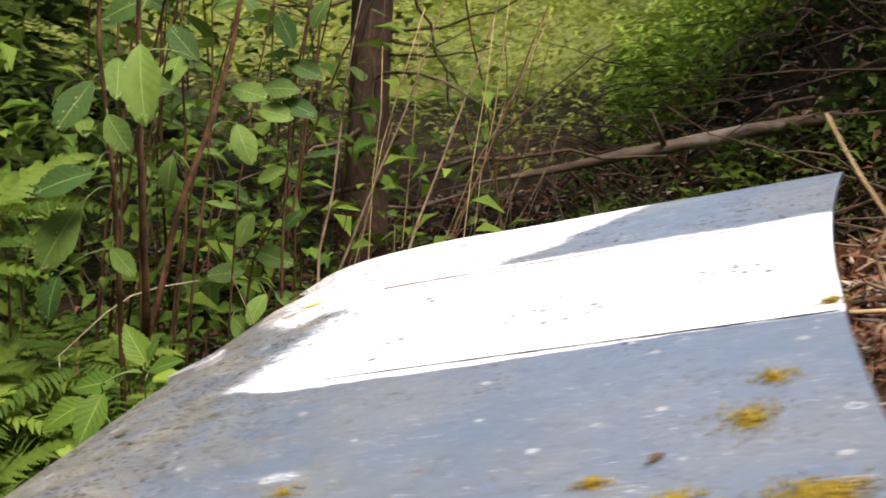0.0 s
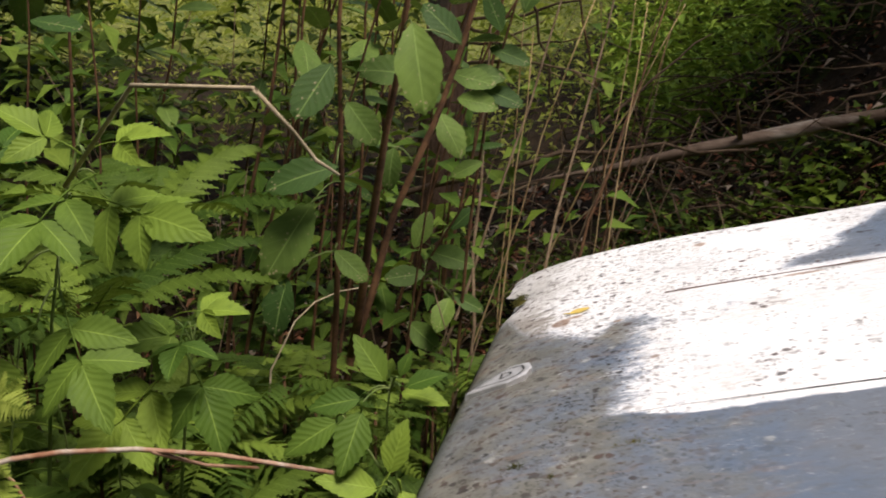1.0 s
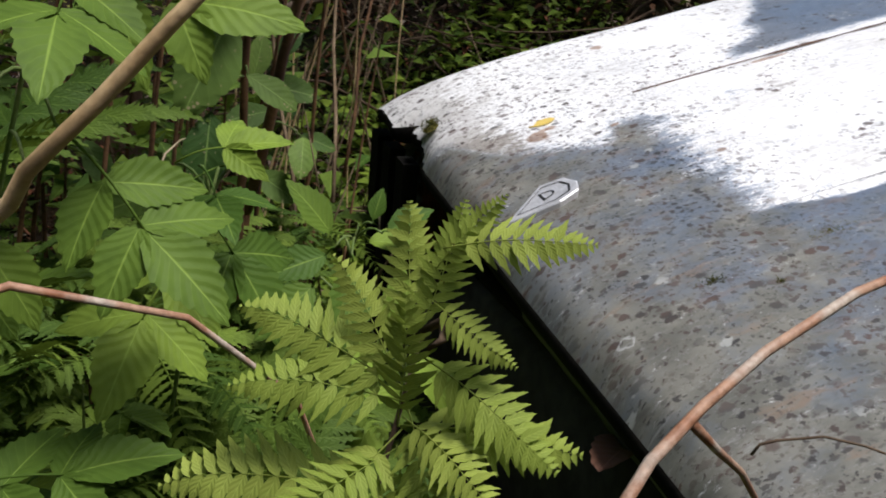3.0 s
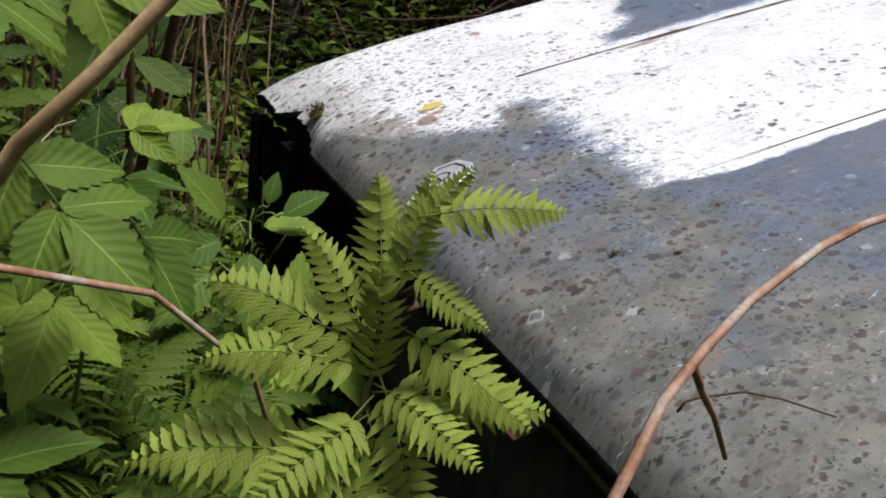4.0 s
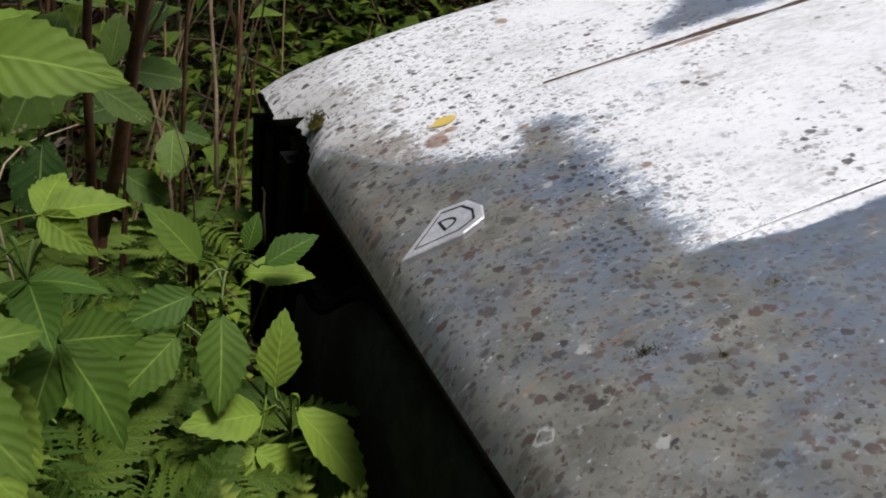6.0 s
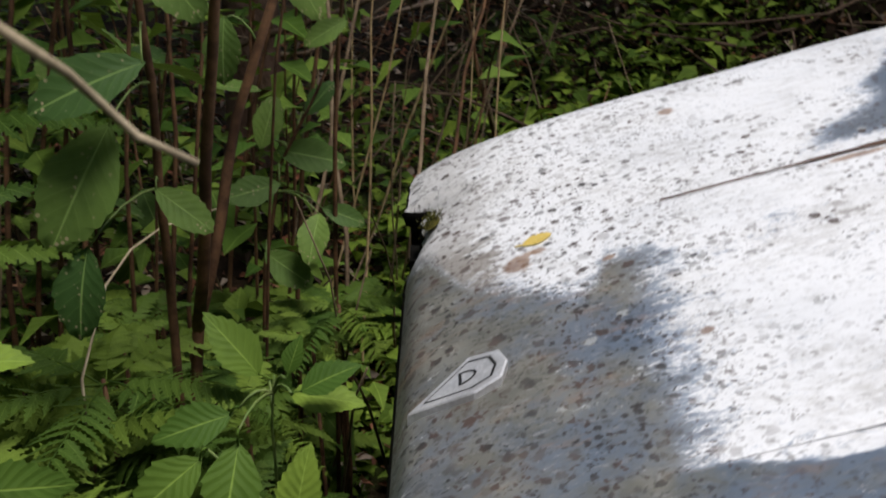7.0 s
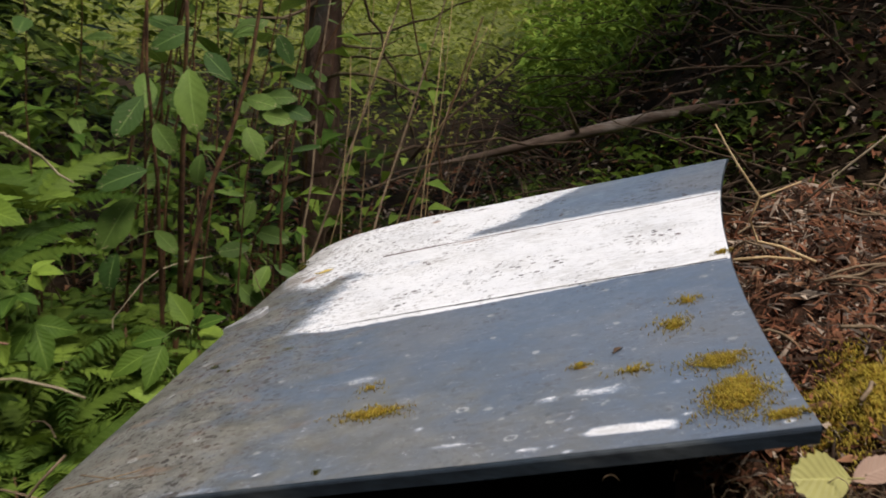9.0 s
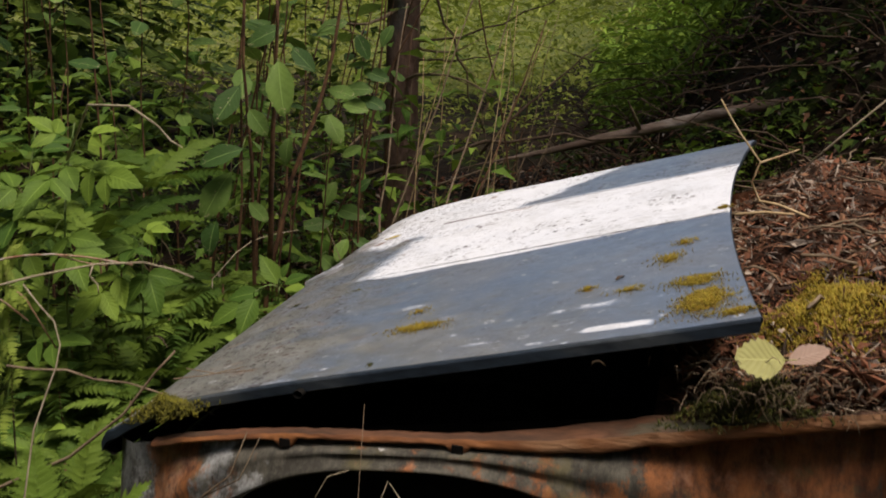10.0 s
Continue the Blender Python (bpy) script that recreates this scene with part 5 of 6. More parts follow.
def near_fern():
    top = tagged(new("fern"), "pale yellow-green fern arching over the bonnet's front corner", "fern", "ferns")
    top.location = (-0.725, 0.973, 0.089)
    m = Mesh()
    m.tube([(-0.02, 0.02, 0), (-0.01, 0.01, 0.4), (0.01, -0.01, 0.65), (0.028, -0.028, 0.789)], [0.0022, 0.0018, 0.0014, 0.0011], 6)
    m.tube([(0.028, -0.028, 0.789), (0.034, -0.034, 0.796), (0.032, -0.040, 0.790), (0.027, -0.036, 0.784)], [0.002, 0.0024, 0.002, 0.0012], 6)
    part("stalk", m, BRUSH, top, "brown scaly stalk")
    across, above, back = Vector((0.80, -0.58, 0.14)), Vector((0.09, 0.35, 0.93)), Vector((-0.59, -0.73, 0.33))
    for k, (h, a, b, c, s) in enumerate((
        (-0.010, -0.08, 1.0, 0.1, 0.80), (-0.03, -0.4, 0.85, 0.3, 0.8), (-0.05, 0.1, 0.7, 0.5, 0.8), (-0.045, 0.5, -0.25, 0.5, 0.85), (-0.06, -0.35, -0.2, 0.6, 0.9), (0.0, 0.28, 0.95, 0.1, 0.72), (0.040, 1.0, 0.12, 0.2, 0.78), (0.030, 0.55, 0.75, 0.2, 0.50), (0.015, 0.80, -0.50, 0.2, 0.55),
        (-0.012, 0.85, -0.55, 0.25, 0.95), (-0.028, -0.86, 0.50, 0.2, 1.05), (-0.035, -0.75, 0.15, 0.3, 0.95), (-0.050, 1.0, -0.02, 0.2, 1.0), (-0.04, 0.35, -0.9, 0.3, 0.9),
        (-0.05, -0.6, -0.75, 0.5, 1.1), (-0.06, 0.2, -1.0, 0.5, 1.0), (-0.08, -0.95, 0.1, 0.4, 1.25), (-0.09, 0.8, -0.6, 0.4, 1.2), (-0.10, -0.5, -0.8, 0.5, 1.2),
        (-0.12, 0.4, -0.8, 0.6, 1.3), (-0.14, -0.9, -0.3, 0.4, 1.4), (-0.16, 0.9, -0.3, 0.4, 1.3), (-0.19, -0.7, -0.5, 0.5, 1.5), (-0.22, 0.6, -0.5, 0.5, 1.5), (-0.25, -0.9, 0.0, 0.5, 1.6),
    )):
        ob = part("frond", PALE_FRONDS[k % 3], None, top)
        at = Vector((0.028, -0.028, 0.789)) + Vector((-0.1 * h * -1, 0.1 * h * -1, h))
        way = across * a + above * b + back * c
        ob.matrix_basis = face(at, way, (back + Vector((0, 0, 0.6)))) @ Matrix.Scale(1.14 * s, 4)


near_fern()
FERN_MID = leaf_material("light_fern_green", (0.10, 0.165, 0.022), (0.20, 0.285, 0.045), 6, 0.4)
MID_FRONDS = [frond_data(70 + k, 0.23, 18, FERN_MID, (0.2, 0.35)[k], 0.5, 0.35) for k in range(2)]
fern(-0.47, 0.58, 0.50, 7, 530, 1.15, 1.0, MID_FRONDS, label="light green fern before the car's front corner")
fern(-0.60, 0.48, 0.42, 7, 531, 1.0, 0.9, MID_FRONDS, label="green fern before the car's front corner")

# arching canes and stalks close to the path
stalk("arching orange-brown raspberry cane across the bonnet's front", [(-0.90, 0.70, 0.30), (-0.85, 0.715, 0.62), (-0.80, 0.735, 0.80), (-0.745, 0.757, 0.882), (-0.707, 0.773, 0.914), (-0.684, 0.780, 0.925), (-0.654, 0.788, 0.936), (-0.613, 0.793, 0.95), (-0.584, 0.796, 0.955), (-0.54, 0.80, 0.958), (-0.49, 0.805, 0.955), (-0.42, 0.81, 0.945)], 0.0025, 0.0014, CANE, "cane", "twig", "canes",
      forks=([[(-0.690, 0.778, 0.922), (-0.66, 0.795, 0.897), (-0.63, 0.81, 0.873), (-0.60, 0.822, 0.84)], 0.0018, 0.0012], [[(-0.53, 0.80, 0.957), (-0.50, 0.81, 0.945), (-0.47, 0.83, 0.935)], 0.0015, 0.0008]))
stalk("thin dark curved twig lying on the bonnet", [(-0.467, 0.959, 0.764), (-0.463, 0.958, 0.771), (-0.455, 0.953, 0.775), (-0.436, 0.937, 0.783), (-0.422, 0.92, 0.784), (-0.404, 0.892, 0.782)], 0.0010, 0.0007, BRUSH)
stalk("thin brown cane arching among raspberry leaves", [(-1.10, 0.98, 0.70), (-0.94, 1.01, 0.87), (-0.86, 1.022, 0.885), (-0.782, 1.024, 0.86), (-0.72, 1.04, 0.80), (-0.68, 1.06, 0.70)], 0.0026, 0.0014, CANE, "cane", "twig", "canes")
stalk("dead tan branch close above the ferns", [(-1.0, 1.02, 0.70), (-0.90, 0.99, 0.90), (-0.862, 0.975, 0.938), (-0.857, 0.965, 0.953), (-0.832, 0.954, 0.982), (-0.809, 0.945, 1.011), (-0.80, 0.942, 1.022), (-0.765, 0.95, 1.08), (-0.72, 0.97, 1.16)], 0.0040, 0.0028, TAN, "dead_branch", "twig", "canes")
stalk("thin pale bent dry stalk over the ferns", [(-0.636, 1.779, 0.100), (-0.616, 1.749, 0.625), (-0.604, 1.913, 0.649), (-0.578, 1.973, 0.666), (-0.543, 2.033, 0.668), (-0.473, 2.053, 0.680)], 0.0018, 0.0011, PALE)
stalk("pale drooping dry twig by the willow leaves", [(-0.795, 1.395, 0.98), (-0.67, 1.24, 1.12), (-0.523, 1.081, 1.145), (-0.500, 1.147, 1.101), (-0.479, 1.151, 1.075), (-0.458, 1.154, 1.062)], 0.0028, 0.0014, PALE)
stalk("thin dead twig over the ferns", bent((-0.62, 0.78, 0.78), (-0.30, 0.82, 0.70), 0.02, 8, 0.006), 0.0022, 0.001, TWIG)
stalk("pale crooked dead branch rising from the litter", [CAR @ Vector(p) for p in ((0.996, 0.03, 0.97), (0.944, 0.045, 0.985), (0.909, 0.057, 0.987), (0.893, 0.057, 1.02), (0.904, 0.06, 1.058), (0.866, 0.065, 1.105), (0.846, 0.07, 1.133), (0.826, 0.07, 1.165))], 0.0028, 0.0013, TAN, "dead_branch", "twig", "dead branches",
      forks=([[CAR @ Vector(p) for p in ((0.904, 0.06, 1.056), (0.93, 0.09, 1.062), (0.97, 0.12, 1.075))], 0.0024, 0.0012], [[CAR @ Vector(p) for p in ((0.87, -0.02, 0.975), (0.92, -0.01, 0.982), (0.97, 0.0, 0.98))], 0.003, 0.002]))
stalk("pale forked dead branch standing before the raspberries", [(-0.80, 0.46, 0.02), (-0.74, 0.47, 0.62), (-0.461, 0.427, 1.019), (-0.384, 0.441, 1.040), (-0.313, 0.453, 1.055), (-0.258, 0.460, 1.058), (-0.221, 0.462, 1.050), (-0.200, 0.462, 1.042)], 0.0017, 0.0009, PALE, "dead_branch", "twig", "dead branches",
      forks=([[(-0.316, 0.452, 1.054), (-0.320, 0.449, 1.042), (-0.310, 0.447, 1.032), (-0.308, 0.444, 1.022)], 0.0011, 0.0006],))
stalk("pale bent dry stalk before the raspberries", [(-0.396, 0.437, 1.031), (-0.376, 0.433, 1.008), (-0.358, 0.430, 0.990), (-0.350, 0.424, 0.964), (-0.353, 0.416, 0.939), (-0.361, 0.408, 0.914), (-0.375, 0.394, 0.869), (-0.383, 0.368, 0.780), (-0.46, 0.44, 0.04)], 0.0008, 0.0013, PALE)
stalk("straight bare white stick stuck in the litter", [CAR @ Vector((0.97, 0.157, 1.02)), CAR @ Vector((1.04, 0.157, 1.096)), CAR @ Vector((1.20, 0.157, 1.26))], 0.0019, 0.0017, PALE, "stick", "stick", "dead branches")


for label, pts, r in (
    ("long grey-brown twig leaning on the car's front corner", ((-0.42, -0.70, 0.46), (-0.197, -0.69, 0.585), (-0.056, -0.67, 0.66), (0.03, -0.65, 0.735), (0.075, -0.63, 0.80), (0.105, -0.62, 0.835)), 0.0032),
    ("forked dry twig before the rusted wing", ((0.12, -0.68, 0.56), (0.175, -0.675, 0.64), (0.215, -0.67, 0.675), (0.242, -0.665, 0.745)), 0.0018),
    ("dry twig end before the rusted wing", ((0.17, -0.675, 0.635), (0.23, -0.67, 0.672), (0.262, -0.665, 0.74)), 0.0014),
    ("pale bent grass stalk before the wheel arch", ((0.33, -0.70, 0.50), (0.346, -0.69, 0.655), (0.372, -0.68, 0.705), (0.40, -0.67, 0.715)), 0.0011),
    ("pale grass stalk before the wheel arch", ((0.43, -0.69, 0.50), (0.449, -0.68, 0.677), (0.459, -0.675, 0.71)), 0.0009),
    ("pale grass stalk before the wheel arch", ((0.55, -0.69, 0.52), (0.50, -0.68, 0.66), (0.462, -0.675, 0.708)), 0.0009),
    ("green-brown grass stalk before the wheel arch", ((0.40, -0.68, 0.46), (0.415, -0.68, 0.64), (0.425, -0.675, 0.82)), 0.0008),
    ("thin twig lying on the bonnet's corner", ((0.10, -0.62, 0.79), (0.12, -0.56, 0.775), (0.17, -0.53, 0.785)), 0.0012),
    ("tiny twig lying on the bonnet's corner", ((0.11, -0.60, 0.80), (0.15, -0.58, 0.79), (0.20, -0.56, 0.795)), 0.001),
):
    stalk(label, [CAR @ Vector(p) for p in pts], r, r * 0.5, PALE if "pale" in label else TWIG, "dry_stalk")


# ---- trees, log and bank beyond ----
def spruce(x, y, r, height, lean, seed, label, low=0.42, tufts=2600, size=1.0):
    rnd = random.Random(seed)
    top = tagged(new("spruce_tree"), label, "tree", "trees")
    z0 = ground_z(x, y) - 0.1
    top.location = (x, y, z0)
    m = Mesh()
    rows = []
    n = 22
    for k in range(40):
        t = k / 39
        z = height * t
        rr = r * (1 - 0.75 * t) * (1 + 0.5 * math.exp(-z / 0.12))
        rows.append([(lean * z + rr * math.cos(a) * (1 + 0.08 * noise.noise((math.cos(a) * 3, math.sin(a) * 3, z * 5))), rr * math.sin(a) * (1 + 0.08 * noise.noise((a, z * 6, 3))), z) for a in np.linspace(0, 6.2832, n + 1)[:-1]])
    m.grid(rows, closed=True)
    part("trunk", m, BARK, top)
    for k in range(26):
        z = 0.35 + (height * 0.5) * k / 26
        a = rnd.uniform(0, 6.283)
        l = rnd.uniform(0.25, 0.9)
        d = Vector((math.cos(a), math.sin(a), rnd.uniform(-0.25, 0.2)))
        p = Vector((lean * z, 0, z)) + d * r * 0.5
        b = Mesh()
        way = bent(p, p + d * l, rnd.uniform(-0.08, 0.06), 6, 0.012, rnd)
        b.tube(way, [0.007 * (1 - 0.8 * j / 5) for j in range(6)], 6)
        for j in range(3):
            q = way[2 + j]
            e = Vector((rnd.uniform(-1, 1), rnd.uniform(-1, 1), rnd.uniform(-0.5, 0.2))) * 0.16
            b.tube([q, q + e * 0.5, q + e], [0.003, 0.002, 0.001], 5)
        part("dead_branch", b, TWIG, top, "bare dead side branch")
    crown = Mesh()
    for k in range(tufts):
        t = rnd.random() ** 0.8
        z = height * (low + (1 - low) * t)
        a = rnd.uniform(0, 6.283)
        rad = (1 - t) * 1.5 * rnd.random() ** 0.5 + 0.05
        p = Vector((lean * z + rad * math.cos(a), rad * math.sin(a), z - rad * 0.35))
        d = Vector((math.cos(a), math.sin(a), -0.35 + rnd.uniform(-0.3, 0.3))).normalized()
        s = d.cross(Vector((0, 0, 1))).normalized() * 0.05 * size
        l = rnd.uniform(0.12, 0.26) * size
        crown.add([p, p + d * l * 0.5 + s, p + d * l, p + d * l * 0.5 - s], [(0, 1, 2, 3)], [(0, 0), (1, .5), (0, 1), (-1, .5)])
    part("crown", crown, HERB, top, "dark green needle crown")
    return top


spruce(-0.40, 3.35, 0.068, 7.0, 0.012, 1, "slim spruce with reddish bark and bare dead lower branches", 0.45, 2000)
spruce(1.78, 3.1, 0.05, 6.0, 0.0, 2, "thin dark spruce trunk beside the root bank", 0.5, 1200)

spruce(0.9, 6.4, 0.08, 8.0, 0.0, 5, "spruce behind the root bank", 0.5, 1400)
# added ring of spruces out of view, to cut sky light from the sides
outer = spruce(-5.2, 3.0, 0.11, 9.0, 0.0, 6, "added unseen spruce that blocks low sky light", 0.07, 5200, 1.9)
for k, (x, y) in enumerate(((-5.5, -0.5), (-4.2, -3.2), (-1.8, -5.0), (0.8, -5.6), (3.4, -4.6), (5.2, -2.2), (5.8, 0.6), (5.6, 3.0), (-3.4, 5.6), (-6.6, 5.2), (6.8, 4.6), (-2.9, -6.6), (2.4, -7.0), (-7.2, 1.4), (-6.8, -2.4), (-0.4, -7.6), (5.0, -5.8), (7.4, -0.8), (7.2, 2.4), (-4.6, 6.8), (-6.0, -5.0), (4.2, -1.2))):
    copy_thing(outer, pose(x, y, ground_z(x, y) - 0.1, 0, 0, 47 * k))


def build_log():
    rnd = random.Random(8)
    m = Mesh()
    a, b = Vector((-0.22, 3.35, 0.588)), Vector((2.35, 3.70, 1.12))
    pts = [a.lerp(b, t) + Vector((0, 0, 0.03 * math.sin(3.1 * t) + 0.008 * noise.noise((t * 9, 0, 0)))) for t in np.linspace(0, 1, 22)]
    m.tube(pts, [0.0185 * smooth(-1.0, 6.0, k) * (0.8 + 0.35 * math.sin(2.6 * k / 21 + 0.3)) * (1 + 0.2 * noise.noise((k * 0.8, 4, 0)) + 0.12 * noise.noise((k * 2.3, 4, 0))) for k in range(22)], 12)
    log = thing("fallen_log", m, LOGBARK, "thin fallen spruce log with flaking grey bark", "log")
    for k in (6, 13, 17):
        s = Mesh()
        d = Vector((rnd.uniform(-0.4, 0.4), -0.5, rnd.uniform(-0.5, 0.5))).normalized()
        s.tube([pts[k], pts[k] + d * 0.09, pts[k] + d * 0.2], [0.010, 0.007, 0.003], 6)
        part("branch_stub", s, TWIG, log, "broken branch stub")
    m = Mesh()
    m.tube(bent((-0.5, 3.05, 0.62), (0.5, 3.2, 0.78), 0.05, 12, 0.015, rnd), [0.009 - 0.0005 * k for k in range(12)], 7)
    thing("dead_branch", m, BRUSH, "thin dead branch lying against the log", "twig", "dead branches")


build_log()


def build_brush():
    """Tangle of dead twigs and roots on the shaded bank."""
    rnd = random.Random(21)
    m = Mesh()
    for k in range(760):
        x, y = rnd.uniform(0.2, 3.0), rnd.uniform(2.5, 4.4)
        z = ground_z(x, y) + rnd.uniform(0.0, 0.08 + 0.16 * smooth(3.3, 3.8, y)) + 0.25 * smooth(3.3, 3.8, y) * smooth(1.0, 2.0, x) * rnd.random()
        a, l = rnd.uniform(0, 6.283), rnd.uniform(0.15, 0.7)
        q = Vector((x + l * math.cos(a), y + 0.5 * l * math.sin(a), z + rnd.uniform(-0.22, 0.22)))
        m.tube(bent((x, y, z), q, rnd.uniform(-0.06, 0.1), 6, 0.015, rnd), [rnd.uniform(0.002, 0.006) * (1 - 0.12 * j) for j in range(6)], 5)
    thing("brushwood", m, BRUSH, "tangle of dead brown twigs and hanging roots on the bank", "brushwood", kind="stuff")
    m = Mesh()
    for k in range(70):
        x, y = rnd.uniform(-1.6, 0.5), rnd.uniform(1.9, 3.6)
        if not clear(x, y, 0.02):
            continue
        z = ground_z(x, y)
        a, l = rnd.uniform(0, 6.283), rnd.uniform(0.1, 0.5)
        h = rnd.uniform(0.1, 0.9)
        m.tube(bent((x, y, z), (x + l * math.cos(a), y + l * math.sin(a), z + h), rnd.uniform(-0.05, 0.08), 6, 0.01, rnd), [rnd.uniform(0.0015, 0.0035) * (1 - 0.12 * j) for j in range(6)], 5)
    thing("dry_stems", m, TWIG, "thin dry grass and herb stems in the thicket", "dry stems", kind="stuff")


build_brush()
for k, (p, q, sag) in enumerate((((-0.18, 2.35, 0.45), (0.06, 3.05, 1.35), 0.0), ((-0.10, 2.5, 0.45), (0.15, 2.9, 1.2), 0.02), ((-0.36, 2.4, 0.4), (-0.05, 2.95, 1.4), -0.03), ((0.1, 2.9, 0.45), (-0.15, 3.0, 1.6), 0.0), ((-0.3, 2.2, 0.4), (-0.28, 2.7, 1.25), 0.03), ((0.9, 3.2, 0.8), (1.25, 2.9, 0.75), 0.0))):
    stalk("leaning dry woody stem in the thicket", bent(p, q, sag, 8, 0.008), 0.004, 0.002, SHOOT if k % 2 else TWIG, "dry_stalk", "twig", "leaning dry stems")


for p, q, sag in (((-0.38, 3.33, 1.08), (0.204, 3.402, 1.265), -0.04), ((-0.24, 2.975, 1.30), (-0.054, 3.057, 0.80), 0.01), ((-0.067, 3.046, 0.72), (0.329, 3.19, 1.09), 0.02), ((-0.38, 3.35, 1.02), (-0.02, 3.2, 1.06), -0.02)):
    stalk("bare dark dead branch beside the slim spruce", bent(p, q, sag, 9, 0.012), 0.0055, 0.002, BRUSH, "dead_branch", "twig", "dead branches")


lean_rnd = random.Random(91)
for k in range(18):
    x, y = lean_rnd.uniform(-0.42, 0.02), lean_rnd.uniform(2.3, 2.95)
    p = Vector((x, y, ground_z(x, y)))
    q = p + Vector((lean_rnd.uniform(0.02, 0.42), lean_rnd.uniform(-0.1, 0.3), lean_rnd.uniform(0.6, 1.2)))
    stalk("thin tan dry stem leaning in the thicket", bent(p, q, lean_rnd.uniform(-0.04, 0.05), 8, 0.008, lean_rnd), lean_rnd.uniform(0.0018, 0.0032), 0.0010, (TAN, TWIG, SHOOT)[k % 3], "dry_stalk", "twig", "leaning dry stems")


def leafy_mass(name, label, count, place, size, material, seed, narrow=0.45):
    """Many small bent leaves scattered by place(rnd), as one mesh."""
    rnd = random.Random(seed)
    m = Mesh()
    for k in range(count):
        p = place(rnd)
        if p is None:
            continue
        a, el = rnd.uniform(0, 6.283), rnd.uniform(-0.6, 0.5)
        d = Vector((math.cos(a) * math.cos(el), math.sin(a) * math.cos(el), math.sin(el)))
        l = size * rnd.uniform(0.5, 1.4)
        s = d.cross(Vector((rnd.uniform(-0.4, 0.4), rnd.uniform(-0.4, 0.4), 1))).normalized() * l * narrow * 0.5
        n = s.cross(d).normalized() * l * 0.12
        p = Vector(p)
        m.add([p, p + d * l * 0.4 + s + n, p + d * l - n * 1.5, p + d * l * 0.4 - s + n, p + d * l * 0.45], [(0, 1, 4), (1, 2, 4), (2, 3, 4), (3, 0, 4)], [(0, 0), (1, .4), (0, 1), (-1, .4), (0, .45)])
    return thing(name, m, material, label, "undergrowth", kind="stuff")


def low_left(r):
    x, y = r.uniform(-2.4, 0.6), r.uniform(0.95, 3.6)
    if not clear(x, y, 0.0) or noise.noise((x * 3.1, y * 3.1, 4)) < -0.12:
        return None
    return (x, y, ground_z(x, y) + r.random() ** 1.5 * (0.22 if y < 2 else 0.16))


def bank_top(r):
    x, y = r.uniform(0.4, 4.6), r.uniform(4.15, 6.4)
    f = noise.noise((x * 1.4, y * 1.4, 9))
    return (x, y, ground_z(x, y) + r.random() * (0.42 + 0.35 * f)) if f > -0.4 else None


def low_far(r):
    x, y = r.uniform(-0.4, 1.6), r.uniform(2.35, 3.5)
    f = noise.noise((x * 2.2, y * 2.2, 5))
    return (x, y, ground_z(x, y) + r.random() ** 2 * 0.2) if f > 0.0 and clear(x, y) else None


def bank_face(r):
    x, y = r.uniform(0.2, 3.4), r.uniform(3.45, 4.6)
    f = noise.noise((x * 2.6, y * 2.6, 15))
    return (x, y, ground_z(x, y) + r.random() ** 2 * 0.16) if f > -0.05 else None


def shrub_fill(r):
    x, y = r.uniform(-2.0, 0.12), r.uniform(2.15, 3.25)
    if x > -0.28 and (y < 2.6 or r.random() < 0.55):
        return None
    f = noise.noise((x * 3.0, y * 3.0, 21))
    return (x, y, ground_z(x, y) + 0.05 + r.random() * (0.75 + 0.5 * f)) if f > -0.1 and clear(x, y, 0.05) else None


def floor_litter(r):
    x, y = r.uniform(-1.2, 1.8), r.uniform(1.9, 4.6)
    return (x, y, ground_z(x, y) + r.uniform(0.002, 0.03)) if clear(x, y) else None


def seedlings(r):
    k = r.choice(((0.16, 2.95, 0.16), (0.02, 2.72, 0.14), (0.30, 3.12, 0.14), (-0.10, 2.55, 0.14), (0.5, 3.2, 0.12), (-0.22, 2.35, 0.14), (0.75, 3.35, 0.12)))
    x, y = r.gauss(k[0], k[2]), r.gauss(k[1], k[2])
    return (x, y, ground_z(x, y) + 0.02 + 0.14 * r.random()) if clear(x, y) else None


def moss_floor(r):
    k = r.choice(((0.45, 3.0, 0.13), (0.62, 3.12, 0.12), (0.30, 2.85, 0.12), (0.9, 3.3, 0.12), (0.1, 2.6, 0.1)))
    x, y = r.gauss(k[0], k[2]), r.gauss(k[1], k[2])
    return (x, y, ground_z(x, y) + 0.03 * r.random()) if clear(x, y) else None


def far_bush(r):
    x, y = r.uniform(-7, 7), r.uniform(5.0, 10.0)
    f = noise.noise((x * 0.7, y * 0.7, 2))
    return (x, y, ground_z(x, y) + r.random() ** 1.4 * (0.8 + 0.9 * f)) if f > -0.25 else None


def thicket_back(r):
    x, y = r.uniform(-3.4, -0.5), r.uniform(2.8, 5.0)
    return (x, y, ground_z(x, y) + r.random() * 1.5)


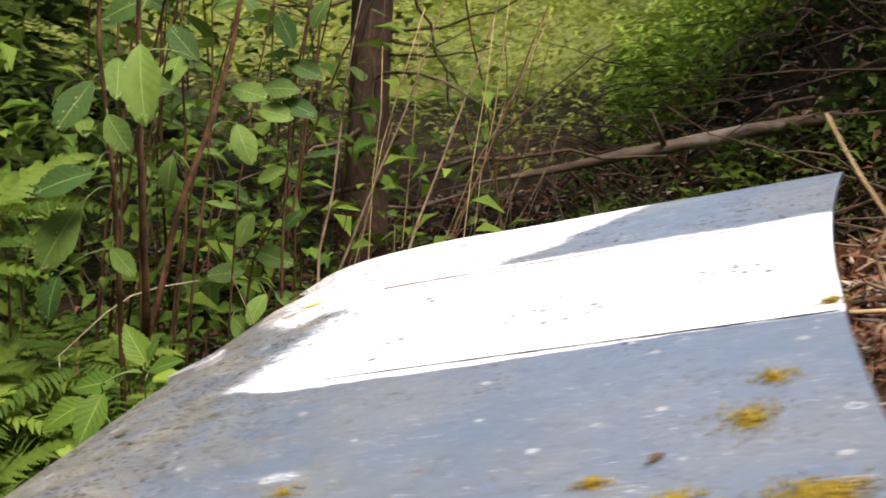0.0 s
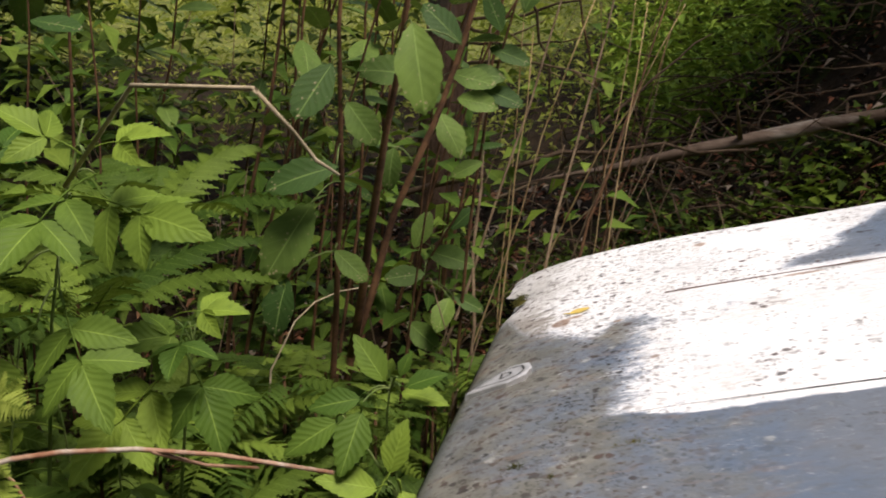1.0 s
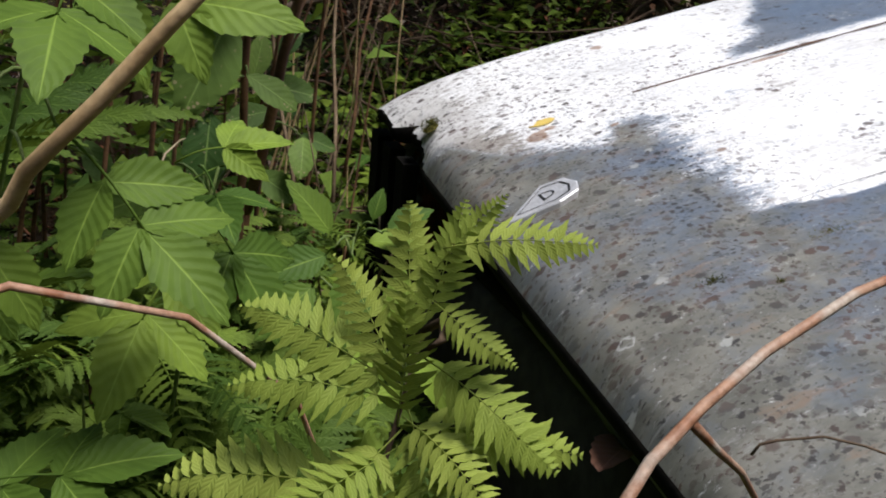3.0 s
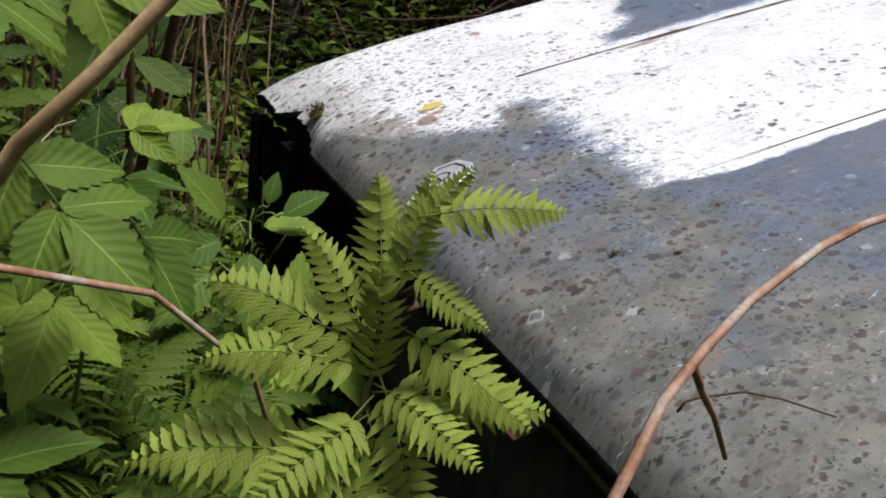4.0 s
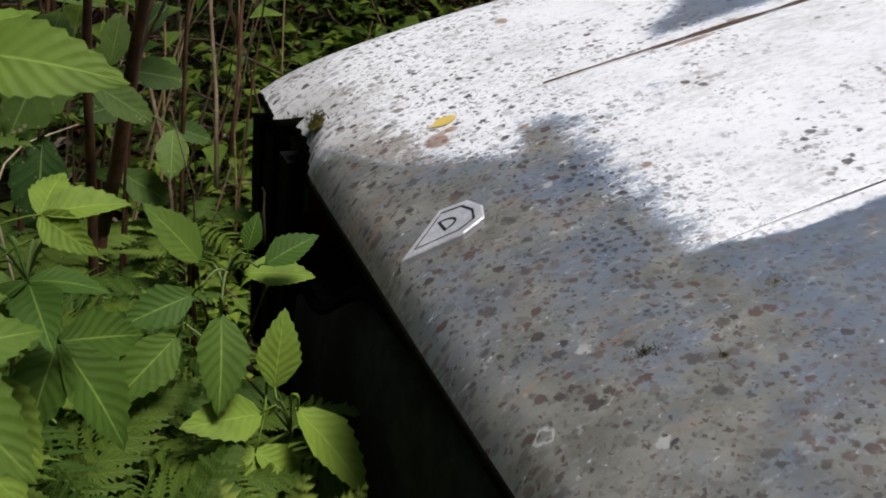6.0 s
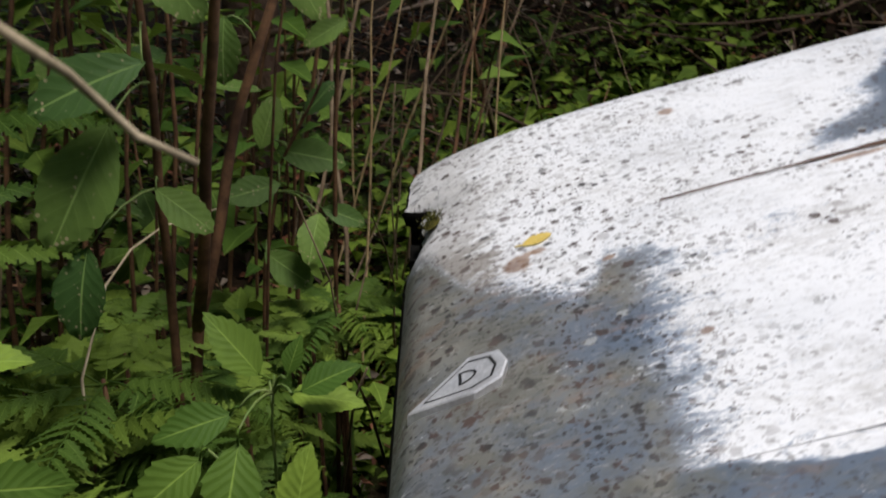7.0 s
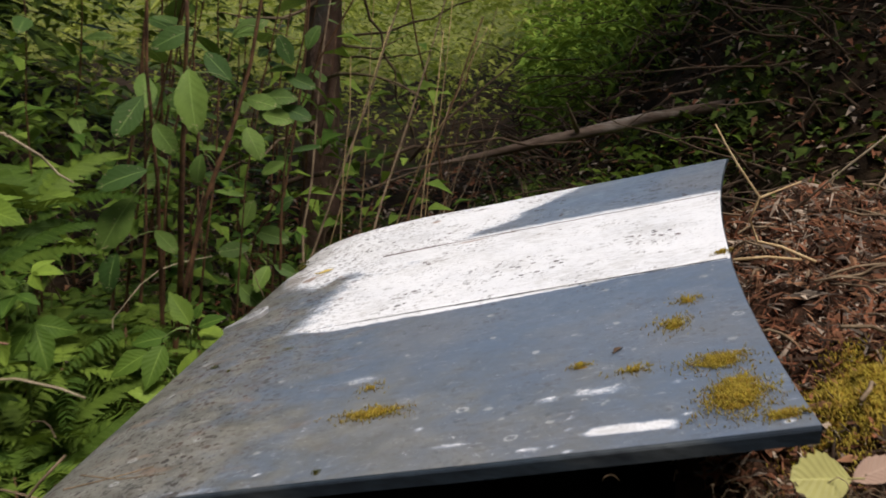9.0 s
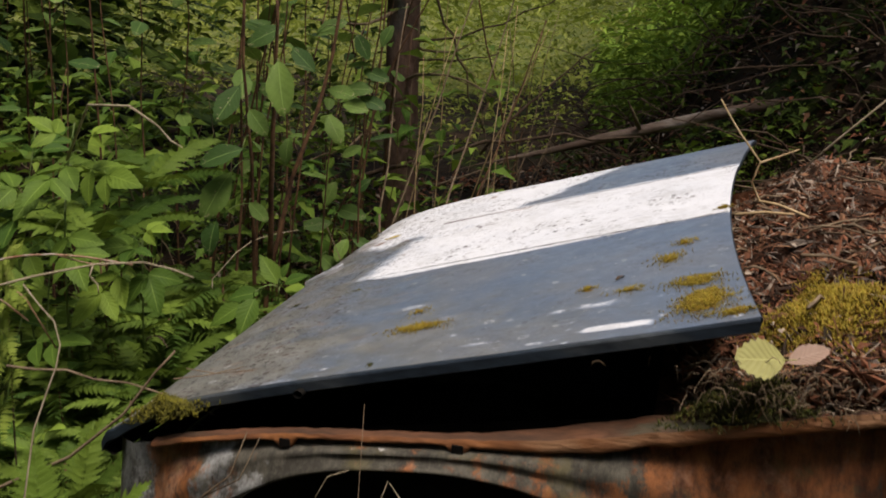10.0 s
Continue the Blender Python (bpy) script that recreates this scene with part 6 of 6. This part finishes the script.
def meadow(r):
    x, y = r.uniform(-30, 30), r.uniform(9, 45)
    return (x, y, ground_z(x, y) + r.random() ** 2 * 0.7)


leafy_mass("ground_herbs", "low carpet of small fern and sorrel leaves", 20000, low_left, 0.030, HERB, 71)
leafy_mass("bank_herbs", "dense green herbs topping the bank", 20000, bank_top, 0.085, BANKHERB, 72, 0.24)
leafy_mass("bank_growth", "dull green moss and herbs on the dark bank", 5000, bank_face, 0.04, HERB, 77)
leafy_mass("sapling_leaves", "bright low seedlings by the log", 2500, low_far, 0.045, HERB, 73, 0.6)
leafy_mass("leaf_litter", "brown fallen leaves and needles on the forest floor", 9000, floor_litter, 0.045, CHIPS, 78, 0.35)
leafy_mass("shrub_leaves", "dense mixed leaves deep in the willow thicket", 2600, shrub_fill, 0.075, SHRUB, 81, 0.52)
leafy_mass("seedlings", "bright green seedlings before the log", 1500, seedlings, 0.050, SEEDLING, 79, 0.62)
leafy_mass("floor_moss", "bright yellow-green moss patches on the bank foot", 7000, moss_floor, 0.016, SEEDLING, 80, 0.5)
leafy_mass("far_bushes", "far bushes beyond the trees, sunlight put into their pale green", 42000, far_bush, 0.055, SUNLIT_FARLEAF, 74)
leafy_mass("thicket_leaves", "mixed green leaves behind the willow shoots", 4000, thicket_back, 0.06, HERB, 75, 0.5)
leafy_mass("meadow_grass", "tall grass of an open meadow, paled to look sunlit", 16000, meadow, 0.4, SUNLIT_FARLEAF, 76, 0.12)


def thistle():
    rnd = random.Random(3)
    top = tagged(new("thistle_flower"), "small purple thistle bloom on the bank", "flower")
    top.location = (1.55, 4.4, ground_z(1.55, 4.4))
    s = Mesh()
    s.tube([(0, 0, 0), (0.02, 0, 0.2), (0.01, 0, 0.36)], [0.004, 0.003, 0.003], 6)
    part("stem", s, GREENSTEM, top)
    b = Mesh()
    for k in range(50):
        d = Vector((rnd.gauss(0, 0.5), rnd.gauss(0, 0.5), 0.7)).normalized()
        leaf_shape(b, aim((0.01, 0, 0.36), d), 0.03, 0.005, nl=5, teeth=0)
    part("bloom", b, PURPLE, top, "purple bloom")


thistle()
